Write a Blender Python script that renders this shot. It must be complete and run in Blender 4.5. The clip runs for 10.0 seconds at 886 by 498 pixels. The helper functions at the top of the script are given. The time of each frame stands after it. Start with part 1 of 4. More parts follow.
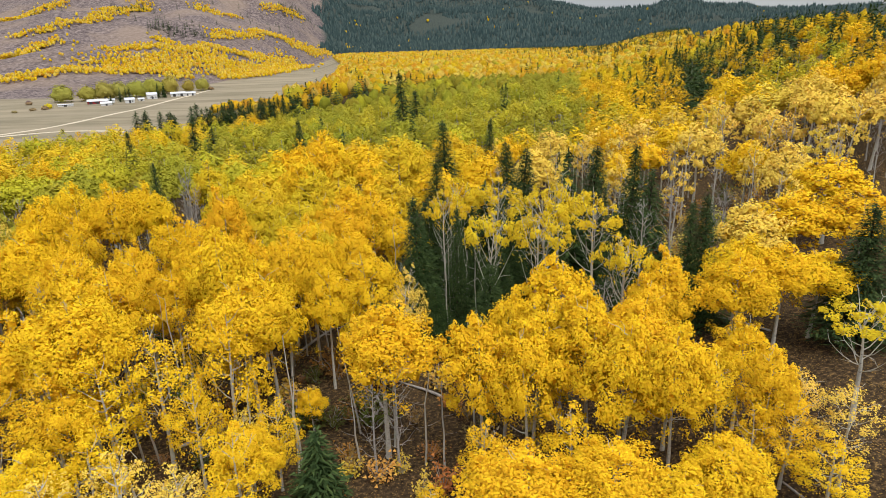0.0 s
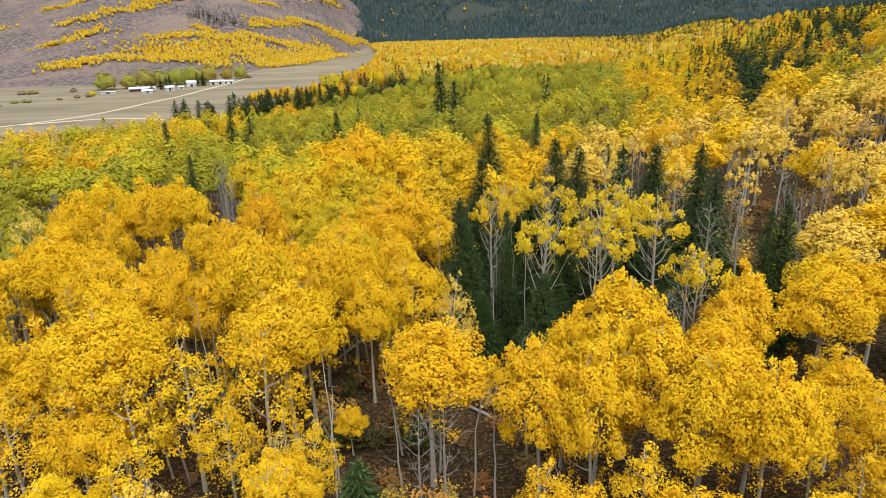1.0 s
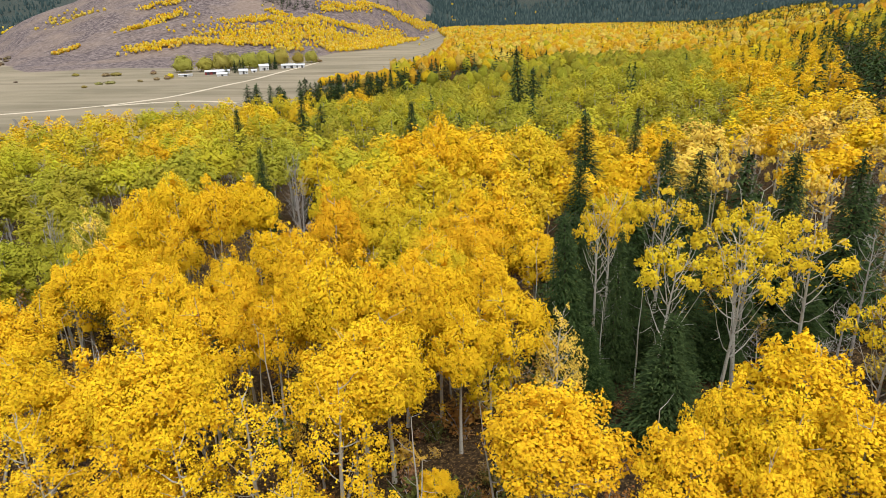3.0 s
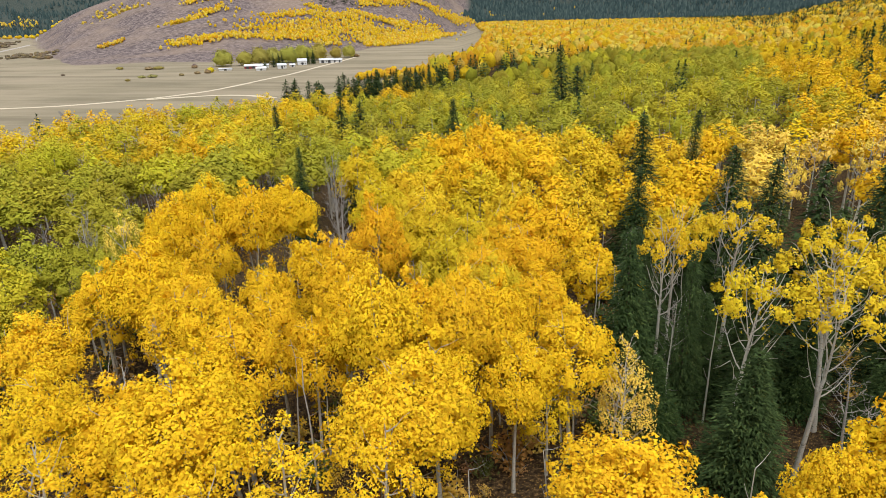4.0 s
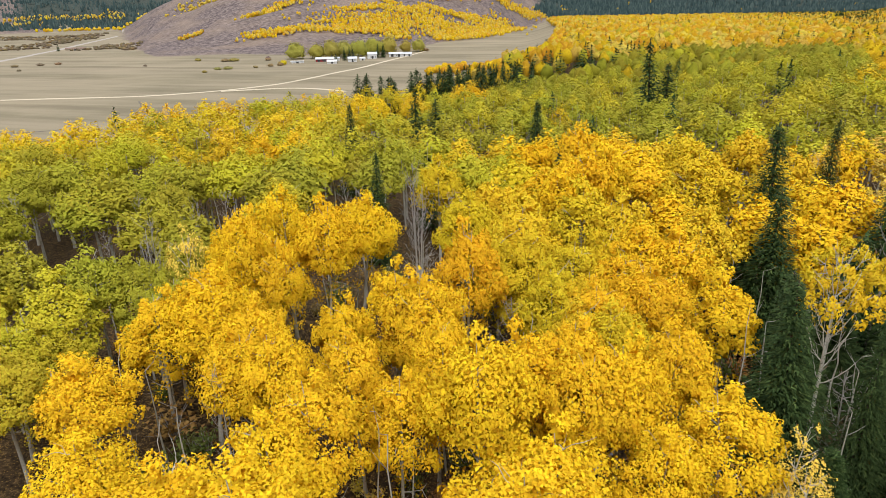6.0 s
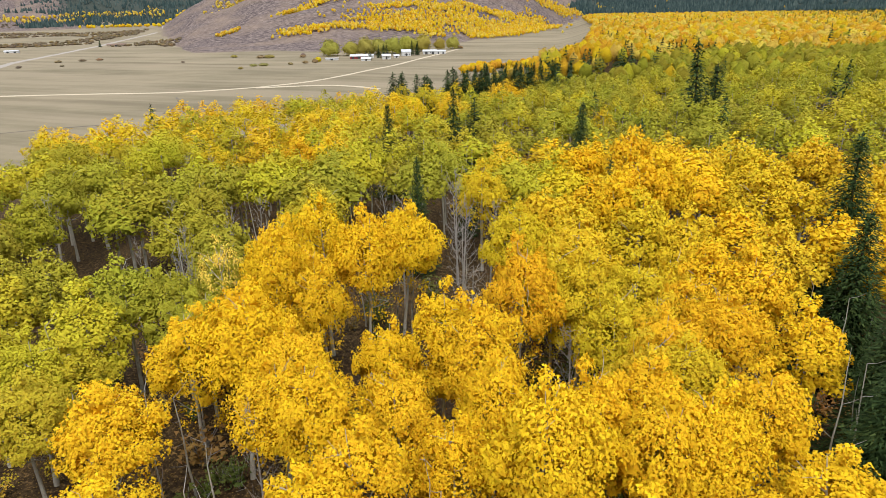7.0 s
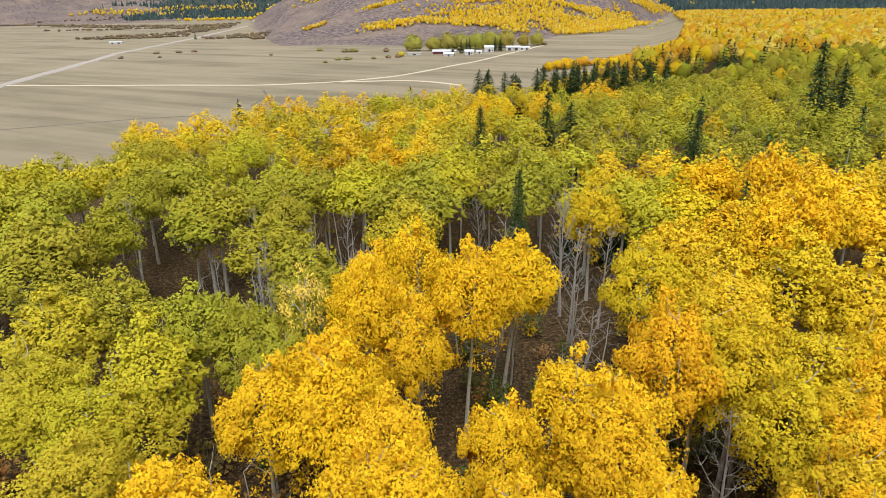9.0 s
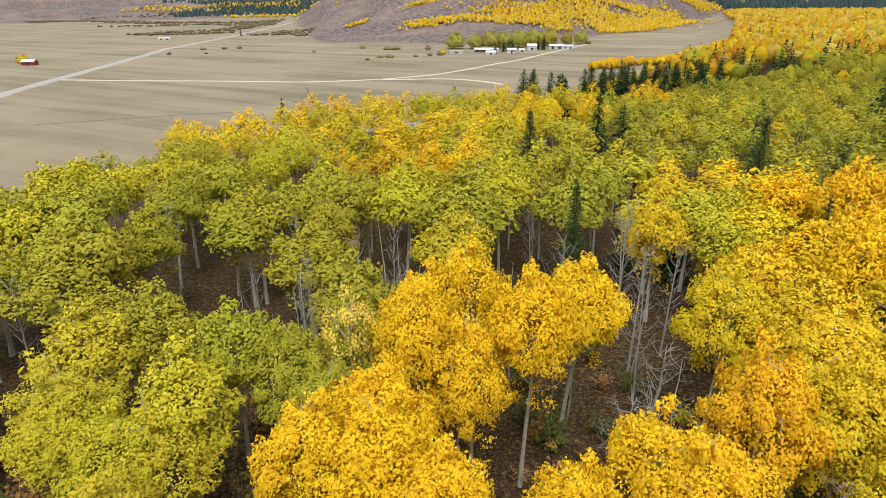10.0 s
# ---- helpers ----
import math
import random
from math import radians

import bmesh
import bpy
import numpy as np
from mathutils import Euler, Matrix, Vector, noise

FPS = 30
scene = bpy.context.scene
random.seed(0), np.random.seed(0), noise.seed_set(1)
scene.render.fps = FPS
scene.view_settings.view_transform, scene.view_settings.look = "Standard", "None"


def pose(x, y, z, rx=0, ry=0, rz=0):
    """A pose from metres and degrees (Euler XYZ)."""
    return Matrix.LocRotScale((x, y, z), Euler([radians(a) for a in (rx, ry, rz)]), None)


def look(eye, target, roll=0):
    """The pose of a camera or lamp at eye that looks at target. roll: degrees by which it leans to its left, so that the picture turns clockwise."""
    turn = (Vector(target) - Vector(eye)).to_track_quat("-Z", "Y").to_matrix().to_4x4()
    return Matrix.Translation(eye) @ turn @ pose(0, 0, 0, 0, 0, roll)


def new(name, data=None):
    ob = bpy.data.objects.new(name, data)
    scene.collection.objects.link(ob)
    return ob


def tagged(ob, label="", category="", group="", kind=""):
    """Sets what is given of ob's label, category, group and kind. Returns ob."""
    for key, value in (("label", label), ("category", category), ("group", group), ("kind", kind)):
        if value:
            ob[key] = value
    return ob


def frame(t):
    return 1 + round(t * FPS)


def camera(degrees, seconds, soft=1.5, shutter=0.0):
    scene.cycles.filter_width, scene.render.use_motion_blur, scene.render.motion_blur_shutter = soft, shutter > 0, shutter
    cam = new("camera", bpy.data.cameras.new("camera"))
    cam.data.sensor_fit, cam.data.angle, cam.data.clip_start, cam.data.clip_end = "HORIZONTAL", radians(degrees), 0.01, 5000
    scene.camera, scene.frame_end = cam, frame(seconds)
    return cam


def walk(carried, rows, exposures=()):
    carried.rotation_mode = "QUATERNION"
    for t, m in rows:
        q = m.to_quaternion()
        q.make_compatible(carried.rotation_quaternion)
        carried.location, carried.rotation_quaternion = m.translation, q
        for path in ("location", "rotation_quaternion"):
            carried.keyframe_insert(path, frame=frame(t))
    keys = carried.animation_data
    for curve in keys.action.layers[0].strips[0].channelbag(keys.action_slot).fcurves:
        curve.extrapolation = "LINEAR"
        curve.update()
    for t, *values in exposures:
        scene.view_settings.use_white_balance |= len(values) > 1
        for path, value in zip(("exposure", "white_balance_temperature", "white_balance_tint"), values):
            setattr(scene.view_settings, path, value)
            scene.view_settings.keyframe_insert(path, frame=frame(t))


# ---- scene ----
cam = camera(70.5, 10.0, soft=0.5)
METRES, EYE, TILT, LEAN, TURN = 40.0, 26.0, 0.0, 0.0, 0.0
ROWS = [
    (0.0, 0.0, 0.0, 0.0, -0.51, -17.91, 1.58),
    (0.5, -0.0163, 0.0506, 0.0005, 1.1, -18.35, 1.53),
    (1.0, -0.0332, 0.098, 0.0012, 2.6, -18.75, 1.48),
    (1.5, -0.0521, 0.1467, 0.0019, 4.08, -19.14, 1.45),
    (2.0, -0.0714, 0.1922, 0.0028, 5.47, -19.44, 1.42),
    (2.5, -0.0929, 0.239, 0.0039, 6.93, -19.68, 1.36),
    (4.0, -0.1626, 0.3741, 0.0059, 11.68, -20.21, 1.2),
    (4.5, -0.1887, 0.4177, 0.0069, 13.14, -20.32, 1.13),
    (5.0, -0.215, 0.4592, 0.0075, 14.57, -20.4, 1.07),
    (5.5, -0.2439, 0.5011, 0.0077, 16.11, -20.49, 1.01),
    (7.0, -0.3354, 0.6189, 0.0083, 20.46, -20.75, 0.87),
    (7.5, -0.3683, 0.6568, 0.0084, 22.01, -20.83, 0.8),
    (8.0, -0.4002, 0.6923, 0.0083, 23.68, -20.89, 0.73),
    (8.5, -0.4337, 0.7282, 0.0088, 25.58, -20.97, 0.65),
    (9.0, -0.4668, 0.7618, 0.0095, 27.49, -21.05, 0.58),
    (9.5, -0.5026, 0.7961, 0.0103, 29.36, -21.14, 0.5),
    (10.0, -0.5378, 0.8278, 0.0115, 31.06, -21.21, 0.41),
]
walk(cam, [(t, pose(0, 0, EYE, TILT, LEAN, TURN) @ pose(METRES * x, METRES * y, METRES * z, 90 + pitch, roll, yaw)) for t, x, y, z, yaw, pitch, roll in ROWS],
     exposures=[(0.0, 0.17), (10.0, 0.17)])

# ---- sky and light: a bright overcast afternoon ----
SUN_EL, SUN_AZ = 60.0, 150.0
world = bpy.data.worlds.new("overcast_sky")
scene.world = world
world.use_nodes = True
wn, wl = world.node_tree.nodes, world.node_tree.links
wn.clear()
sky = wn.new("ShaderNodeTexSky")
sky.sky_type, sky.sun_disc = "NISHITA", False
sky.sun_elevation, sky.sun_rotation = radians(SUN_EL), radians(SUN_AZ)
coord = wn.new("ShaderNodeTexCoord")
puffs = wn.new("ShaderNodeTexNoise")
puffs.inputs["Scale"].default_value, puffs.inputs["Detail"].default_value = 2.6, 5.0
deck = wn.new("ShaderNodeValToRGB")
deck.color_ramp.elements[0].position, deck.color_ramp.elements[0].color = 0.3, (6.6, 7.0, 7.6, 1)
deck.color_ramp.elements[1].position, deck.color_ramp.elements[1].color = 0.7, (9.6, 9.8, 10.0, 1)
cloud = wn.new("ShaderNodeMix")
cloud.data_type = "RGBA"
cloud.inputs["Factor"].default_value = 0.82
back = wn.new("ShaderNodeBackground")
back.inputs["Strength"].default_value = 0.118
wout = wn.new("ShaderNodeOutputWorld")
wl.new(coord.outputs["Generated"], puffs.inputs["Vector"])
wl.new(puffs.outputs["Fac"], deck.inputs["Fac"])
wl.new(sky.outputs["Color"], cloud.inputs["A"])
wl.new(deck.outputs["Color"], cloud.inputs["B"])
# an overcast sky is about twice as bright overhead as at the horizon
height = wn.new("ShaderNodeSeparateXYZ")
wl.new(coord.outputs["Generated"], height.inputs["Vector"])
dome_light = wn.new("ShaderNodeMapRange")
dome_light.inputs["From Min"].default_value, dome_light.inputs["From Max"].default_value = 0.0, 1.0
dome_light.inputs["To Min"].default_value, dome_light.inputs["To Max"].default_value = 0.42, 1.6
wl.new(height.outputs["Z"], dome_light.inputs["Value"])
graded = wn.new("ShaderNodeVectorMath")
graded.operation = "SCALE"
wl.new(cloud.outputs["Result"], graded.inputs[0])
wl.new(dome_light.outputs["Result"], graded.inputs["Scale"])
wl.new(graded.outputs["Vector"], back.inputs["Color"])
wl.new(back.outputs["Background"], wout.inputs["Surface"])
sun = new("sun", bpy.data.lights.new("sun", "SUN"))
sun.data.energy, sun.data.angle, sun.data.color = 2.0, radians(26), (1.0, 0.96, 0.9)
# the sky's sun stands SUN_AZ clockwise from north (+y)
sun.matrix_world = look((300 * math.sin(radians(SUN_AZ)), 300 * math.cos(radians(SUN_AZ)), 300 * math.tan(radians(SUN_EL))), (0, 0, 0))


# ---- materials ----
class Shader:
    """A small hand for writing node materials."""

    def __init__(self, name, roughness=0.8, specular=0.25):
        self.mat = bpy.data.materials.new(name)
        self.mat.use_nodes = True
        self.nodes, self.links = self.mat.node_tree.nodes, self.mat.node_tree.links
        self.bsdf = self.nodes["Principled BSDF"]
        self.bsdf.inputs["Roughness"].default_value = roughness
        self.bsdf.inputs["Specular IOR Level"].default_value = specular

    def node(self, kind, **values):
        n = self.nodes.new(kind)
        for key, value in values.items():
            n.inputs[key].default_value = value
        return n

    def link(self, a, b):
        self.links.new(a, b)

    def where(self):
        return self.node("ShaderNodeTexCoord").outputs["Object"]

    def noise(self, scale, detail=4.0, rough=0.55, at=None):
        n = self.node("ShaderNodeTexNoise", Scale=scale, Detail=detail, Roughness=rough)
        self.link(at or self.where(), n.inputs["Vector"])
        return n.outputs["Fac"]

    def ramp(self, fac, *stops):
        n = self.node("ShaderNodeValToRGB")
        r = n.color_ramp
        while len(r.elements) < len(stops):
            r.elements.new(0.5)
        for e, (p, c) in zip(r.elements, stops):
            e.position, e.color = p, (*c, 1)
        self.link(fac, n.inputs["Fac"])
        return n.outputs["Color"]

    def mix(self, fac, a, b, blend="MIX"):
        n = self.node("ShaderNodeMix")
        n.data_type, n.blend_type = "RGBA", blend
        for socket, value in (("Factor", fac), ("A", a), ("B", b)):
            if isinstance(value, (int, float)):
                n.inputs[socket].default_value = value
            elif isinstance(value, tuple):
                n.inputs[socket].default_value = (*value, 1)
            else:
                self.link(value, n.inputs[socket])
        return n.outputs["Result"]

    def maths(self, op, a, b=0.0, clamp=False):
        n = self.node("ShaderNodeMath")
        n.operation, n.use_clamp = op, clamp
        for i, value in enumerate((a, b)):
            if isinstance(value, (int, float)):
                n.inputs[i].default_value = value
            else:
                self.link(value, n.inputs[i])
        return n.outputs["Value"]

    def attribute(self, name):
        n = self.node("ShaderNodeAttribute")
        n.attribute_name = name
        return n

    def colour(self, c):
        self.link(c, self.bsdf.inputs["Base Color"])
        return self

    def bump(self, height, strength=0.4, distance=0.05):
        n = self.node("ShaderNodeBump", Strength=strength, Distance=distance)
        self.link(height, n.inputs["Height"])
        self.link(n.outputs["Normal"], self.bsdf.inputs["Normal"])
        return self


def leaf_material(name, own_tint, glow=0.35, clumped=True):
    """Thin leaves: the tree's own colour, each leaf a little off it, light coming through."""
    s = Shader(name, 0.8, 0.05)
    tint = s.attribute("tint").outputs["Color"] if own_tint else s.node("ShaderNodeObjectInfo").outputs["Color"]
    geo = s.node("ShaderNodeNewGeometry")
    each = s.node("ShaderNodeHueSaturation", Saturation=1.0)
    s.link(s.maths("ADD", s.maths("MULTIPLY", geo.outputs["Random Per Island"], 0.024), 0.488), each.inputs["Hue"])
    s.link(s.maths("ADD", s.maths("MULTIPLY", geo.outputs["Random Per Island"], 0.16), 0.92), each.inputs["Value"])
    s.link(tint, each.inputs["Color"])
    patch = s.noise(0.55, 3.0)
    c = s.mix(s.maths("MULTIPLY", patch, 0.12), each.outputs["Color"], (0.66, 0.5, 0.04))
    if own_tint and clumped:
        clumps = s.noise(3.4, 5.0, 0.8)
        # gaps between the clumps are painted darker, as shade in the leaf colour
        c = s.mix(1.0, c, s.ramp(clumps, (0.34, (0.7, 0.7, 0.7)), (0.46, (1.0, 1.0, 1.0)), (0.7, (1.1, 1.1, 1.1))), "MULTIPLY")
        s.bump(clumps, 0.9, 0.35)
    s.colour(c)
    through_leaf = s.node("ShaderNodeBsdfTranslucent")
    s.link(c, through_leaf.inputs["Color"])
    both = s.node("ShaderNodeMixShader", Fac=glow)
    s.link(s.bsdf.outputs["BSDF"], both.inputs[1])
    s.link(through_leaf.outputs["BSDF"], both.inputs[2])
    s.link(both.outputs["Shader"], s.nodes["Material Output"].inputs["Surface"])
    return s.mat


def needle_material(name, joined_trees, *shades):
    s = Shader(name, 0.8, 0.08)
    geo = s.node("ShaderNodeNewGeometry")
    c = s.ramp(geo.outputs["Random Per Island"], *shades)
    if not joined_trees:
        c = s.mix(s.maths("MULTIPLY", s.node("ShaderNodeObjectInfo").outputs["Random"], 0.4), c, (0.05, 0.07, 0.026))
    s.colour(c)
    return s.mat


def bark_material(name, pale, dark, share):
    s = Shader(name, 0.85, 0.15)
    stretch = s.node("ShaderNodeMapping")
    stretch.inputs["Scale"].default_value = (3.0, 3.0, 9.0)
    s.link(s.where(), stretch.inputs["Vector"])
    scars = s.noise(1.6, 5.0, 0.65, stretch.outputs["Vector"])
    soft = s.noise(0.5, 2.0)
    c = s.ramp(scars, (share - 0.04, dark), (share + 0.05, pale))
    s.colour(s.mix(s.maths("MULTIPLY", soft, 0.55), c, tuple(0.55 * v for v in pale)))
    return s.bump(scars, 0.3, 0.01).mat


def plain_material(name, colour, roughness=0.7, spread=0.18, size=1.2, metal=0.0):
    s = Shader(name, roughness, 0.3)
    s.bsdf.inputs["Metallic"].default_value = metal
    grime = s.mix(s.noise(size, 5.0), tuple(v * (1 - spread) for v in colour), tuple(min(1.0, v * (1 + spread)) for v in colour))
    return s.colour(grime).bump(s.noise(size * 9, 3.0), 0.15, 0.02).mat


LEAF = leaf_material("aspen_leaf", False, 0.14)
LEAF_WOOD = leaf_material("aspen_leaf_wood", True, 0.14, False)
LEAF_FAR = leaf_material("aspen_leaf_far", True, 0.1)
FIR_SHADES = (0.0, (0.018, 0.036, 0.011)), (0.6, (0.042, 0.074, 0.022)), (1.0, (0.09, 0.132, 0.038))
NEEDLE = needle_material("fir_needle", False, *FIR_SHADES)
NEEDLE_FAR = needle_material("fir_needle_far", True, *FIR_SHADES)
# far mountain firs: the blue haze of distance is mixed into their needle colour
NEEDLE_MOUNTAIN = needle_material("hazed_fir_needle", True, (0.0, (0.02, 0.038, 0.038)), (0.7, (0.04, 0.064, 0.062)), (1.0, (0.07, 0.095, 0.085)))
ASPEN_BARK = bark_material("aspen_bark", (0.52, 0.49, 0.42), (0.07, 0.06, 0.05), 0.38)
GREY_BARK = bark_material("weathered_bark", (0.4, 0.37, 0.335), (0.12, 0.1, 0.09), 0.4)
FIR_BARK = bark_material("fir_bark", (0.13, 0.1, 0.08), (0.04, 0.03, 0.025), 0.5)


def ground_material():
    """Leaf litter under the trees, dry grass in the valley, sagebrush on the hill, dark duff on the mountains."""
    s = Shader("ground", 0.95, 0.1)
    here = s.where()
    broad, mid, fine = s.noise(0.03, 5.0), s.noise(0.35, 5.0), s.noise(3.2, 6.0, 0.7)
    leaves = s.node("ShaderNodeTexVoronoi", Scale=5.5)
    s.link(here, leaves.inputs["Vector"])
    litter = s.ramp(fine, (0.34, (0.014, 0.01, 0.007)), (0.54, (0.064, 0.041, 0.021)), (0.7, (0.24, 0.15, 0.06)))
    fallen = s.ramp(leaves.outputs["Distance"], (0.16, (1, 1, 1)), (0.3, (0, 0, 0)))
    litter = s.mix(s.maths("MULTIPLY", s.maths("MULTIPLY", fallen, mid), 0.9), litter, (0.44, 0.27, 0.06))
    grass = s.ramp(s.noise(0.012, 6.0, 0.6), (0.36, (0.15, 0.128, 0.08)), (0.5, (0.225, 0.19, 0.122)), (0.64, (0.295, 0.242, 0.16)))
    grass = s.mix(s.maths("MULTIPLY", s.noise(0.11, 6.0, 0.7), 0.6), grass, (0.14, 0.122, 0.076))
    grass = s.mix(s.maths("MULTIPLY", s.noise(0.9, 4.0, 0.7), 0.35), grass, (0.33, 0.275, 0.19))
    swath = s.node("ShaderNodeMapping")
    swath.inputs["Rotation"].default_value, swath.inputs["Scale"].default_value = (0, 0, radians(-38)), (0.004, 0.05, 0.02)
    s.link(here, swath.inputs["Vector"])
    bands = s.noise(1.0, 5.0, 0.6, swath.outputs["Vector"])
    grass = s.mix(s.ramp(bands, (0.42, (0, 0, 0)), (0.6, (0.55, 0.55, 0.55))), grass, (0.33, 0.27, 0.19))
    grass = s.mix(s.ramp(bands, (0.34, (0.5, 0.5, 0.5)), (0.44, (0, 0, 0))), grass, (0.17, 0.135, 0.095))
    sage = s.ramp(s.noise(0.16, 6.0, 0.75), (0.36, (0.058, 0.044, 0.042)), (0.5, (0.145, 0.113, 0.108)), (0.64, (0.27, 0.215, 0.19)))
    sage = s.mix(s.ramp(s.noise(0.012, 4.0), (0.45, (0, 0, 0)), (0.65, (0.6, 0.6, 0.6))), sage, (0.27, 0.2, 0.15))
    duff = s.ramp(mid, (0.3, (0.03, 0.042, 0.038)), (0.7, (0.075, 0.085, 0.07)))

    def edge(name):
        a = s.attribute(name).outputs["Fac"]
        return s.maths("MULTIPLY", s.maths("SUBTRACT", s.maths("ADD", a, s.maths("MULTIPLY", s.noise(0.06, 5.0), 0.5)), 0.5), 4.0, True)

    c = s.mix(edge("wood"), grass, litter)
    c = s.mix(edge("sage"), c, sage)
    c = s.mix(edge("duff"), c, duff)
    s.colour(c)
    return s.bump(fine, 0.6, 0.12).mat


GROUND = ground_material()


# ---- the lie of the land ----
OX, OY = -10.0, 17.0
EDGE_Y = [-400, 20, 66, 90, 116, 138, 166, 182, 195, 248, 300, 500, 1000, 1600, 3000]
EDGE_X = [-60, -82, -97, -110, -128, -134, -129, -118, -110, -84, -68, -57, -120, -232, -500]
FOOT_AZ = [-10, 8.5, 13, 19, 29.5, 34.2, 41.4, 42.2, 43.5, 46, 60]
FOOT_D = [1900, 1630, 1180, 895, 765, 825, 850, 1000, 1450, 2000, 2300]
HILL_AZ = [2, 6, 9, 20, 30, 33.5, 35.4, 38.3, 40.2, 43, 46]
HILL_EL = [-1.5, 1.5, 5.5, 5.6, 4.3, 3.5, 2.5, 1.45, 0.7, -0.6, -2.0]
FAR_AZ = [-180, -60, -40, -27, -20, -13, -5, 5, 9, 30, 41, 48, 55, 65, 80, 180]
FAR_EL = [2, 2.4, 2.1, 2.0, 2.4, 2.75, 4.4, 5.5, 6, 6, 5, 4, 3, 2.5, 2.5, 2]


def smooth(a, b, v):
    t = np.clip((v - a) / (b - a), 0.0, 1.0)
    return t * t * (3 - 2 * t)


def waves(x, y, size):
    """Slow swells between about -1 and 1, of that size in metres."""
    k = 6.283 / size
    return (np.sin(k * (x + 0.31 * y) + 1.7 * np.sin(k * 0.43 * y + 0.6)) + np.sin(k * (1.13 * y - 0.42 * x) + 2.1 + 1.4 * np.sin(k * 0.37 * x))
            + 0.5 * np.sin(k * 2.3 * (x * 0.6 - y * 0.8) + 0.9)) / 2.5


def bearing(x, y):
    dx, dy = x - OX, y - OY
    return np.degrees(np.arctan2(-dx, dy)), np.hypot(dx, dy)


def land(x, y):
    """The ground's height: a wooded bench, the valley floor, the sagebrush hill and the far mountains."""
    x, y = np.asarray(x, float), np.asarray(y, float)
    az, d = bearing(x, y)
    u = x - 0.25 * (y - 75)
    bench = 0.2 * np.clip(u - 14, 0, 26) + 0.28 * np.clip(u - 40, 0, 70) + 0.008 * np.clip(y - 400, 0, None) + 0.35 * waves(x, y, 31) * smooth(5, 60, d)
    fall = np.clip(-0.5 * x + 0.7 * (y - 80) - 10, 0, 150)
    bench = bench - 0.055 * fall * (1 - smooth(-15, 35, x)) * (1 - smooth(230, 340, y))
    floor = -16.5 + 0.012 * np.clip(y - 550, 0, 1200) + 0.25 * waves(x, y, 140)
    s = smooth(0, 75, np.interp(y, EDGE_Y, EDGE_X) - x)
    near = bench * (1 - s) + floor * s
    foot = np.interp(az, FOOT_AZ, FOOT_D)
    t = np.clip((d - foot) / 900, 0, 1)
    top = 26.3 + (foot + 900) * np.tan(np.radians(np.interp(az, HILL_AZ, HILL_EL)))
    p = t ** 1.25
    roll = waves(x, y, 420) * 14 + waves(x, y, 160) * 5 + waves(x * 1.3, y, 70) * 1.6
    hill = near + np.clip(top - near, 0, None) * p + roll * 4 * p * np.clip(1.15 - p, 0, 1) * smooth(0, 40, top - near)
    base = np.where(az > 25, 2300.0, 1750.0)
    q = np.clip((d - base) / 1700, 0, 1)
    crest = 26.3 + (base + 1700) * np.tan(np.radians(np.interp(az, FAR_AZ, FAR_EL)))
    far = near + (crest - near) * q ** 1.15 + (waves(x, y, 900) * 46 + waves(x, y, 330) * 22 + waves(x, y, 140) * 5) * 4 * q * np.clip(1.02 - q, 0, 1)
    return np.maximum(hill, far)


# ---- mesh tools ----
def mesh_of(name, verts, faces, material, tint=None, smooth_faces=False, normals=None):
    """A mesh out of arrays: verts (n, 3), faces (m, k) of one k, or a list of such pairs' faces."""
    verts = np.asarray(verts, np.float32)
    groups = faces if isinstance(faces, list) else [faces]
    groups = [np.asarray(g, np.int32) for g in groups if len(g)]
    loops = np.concatenate([g.ravel() for g in groups])
    sizes = np.concatenate([np.full(len(g), g.shape[1], np.int32) for g in groups])
    me = bpy.data.meshes.new(name)
    me.vertices.add(len(verts))
    me.vertices.foreach_set("co", verts.ravel())
    me.loops.add(len(loops))
    me.loops.foreach_set("vertex_index", loops)
    me.polygons.add(len(sizes))
    me.polygons.foreach_set("loop_start", np.concatenate([[0], np.cumsum(sizes)[:-1]]).astype(np.int32))
    if smooth_faces:
        me.polygons.foreach_set("use_smooth", np.ones(len(sizes), bool))
    me.materials.append(material)
    if tint is not None:
        a = me.attributes.new("tint", "FLOAT_COLOR", "POINT")
        a.data.foreach_set("color", np.concatenate([tint, np.ones((len(tint), 1))], 1).astype(np.float32).ravel())
    if normals is not None:
        me.attributes.new("custom_normal", "FLOAT_VECTOR", "POINT").data.foreach_set("vector", np.asarray(normals, np.float32).ravel())
    me.update(calc_edges=True)
    me.validate()
    return me


def part(name, data, parent, label=""):
    """One mesh object under a thing or a part. data: a mesh, or a bmesh with its material given as a pair."""
    if isinstance(data, tuple):
        bm, material = data
        me = bpy.data.meshes.new(name)
        bmesh.ops.recalc_face_normals(bm, faces=bm.faces)
        bm.to_mesh(me)
        bm.free()
        me.materials.append(material)
        data = me
    ob = new(name, data)
    ob.parent = parent
    if label:
        ob["label"] = label
    return ob


def box(bm, x0, y0, z0, x1, y1, z1, bevel=0.0):
    made = bmesh.ops.create_cube(bm, size=1.0, matrix=Matrix.Translation(((x0 + x1) / 2, (y0 + y1) / 2, (z0 + z1) / 2)) @ Matrix.Diagonal((x1 - x0, y1 - y0, z1 - z0, 1)))
    if bevel:
        edges = list({e for v in made["verts"] for e in v.link_edges})
        bmesh.ops.bevel(bm, geom=edges, offset=bevel, segments=1, affect="EDGES")
    return bm


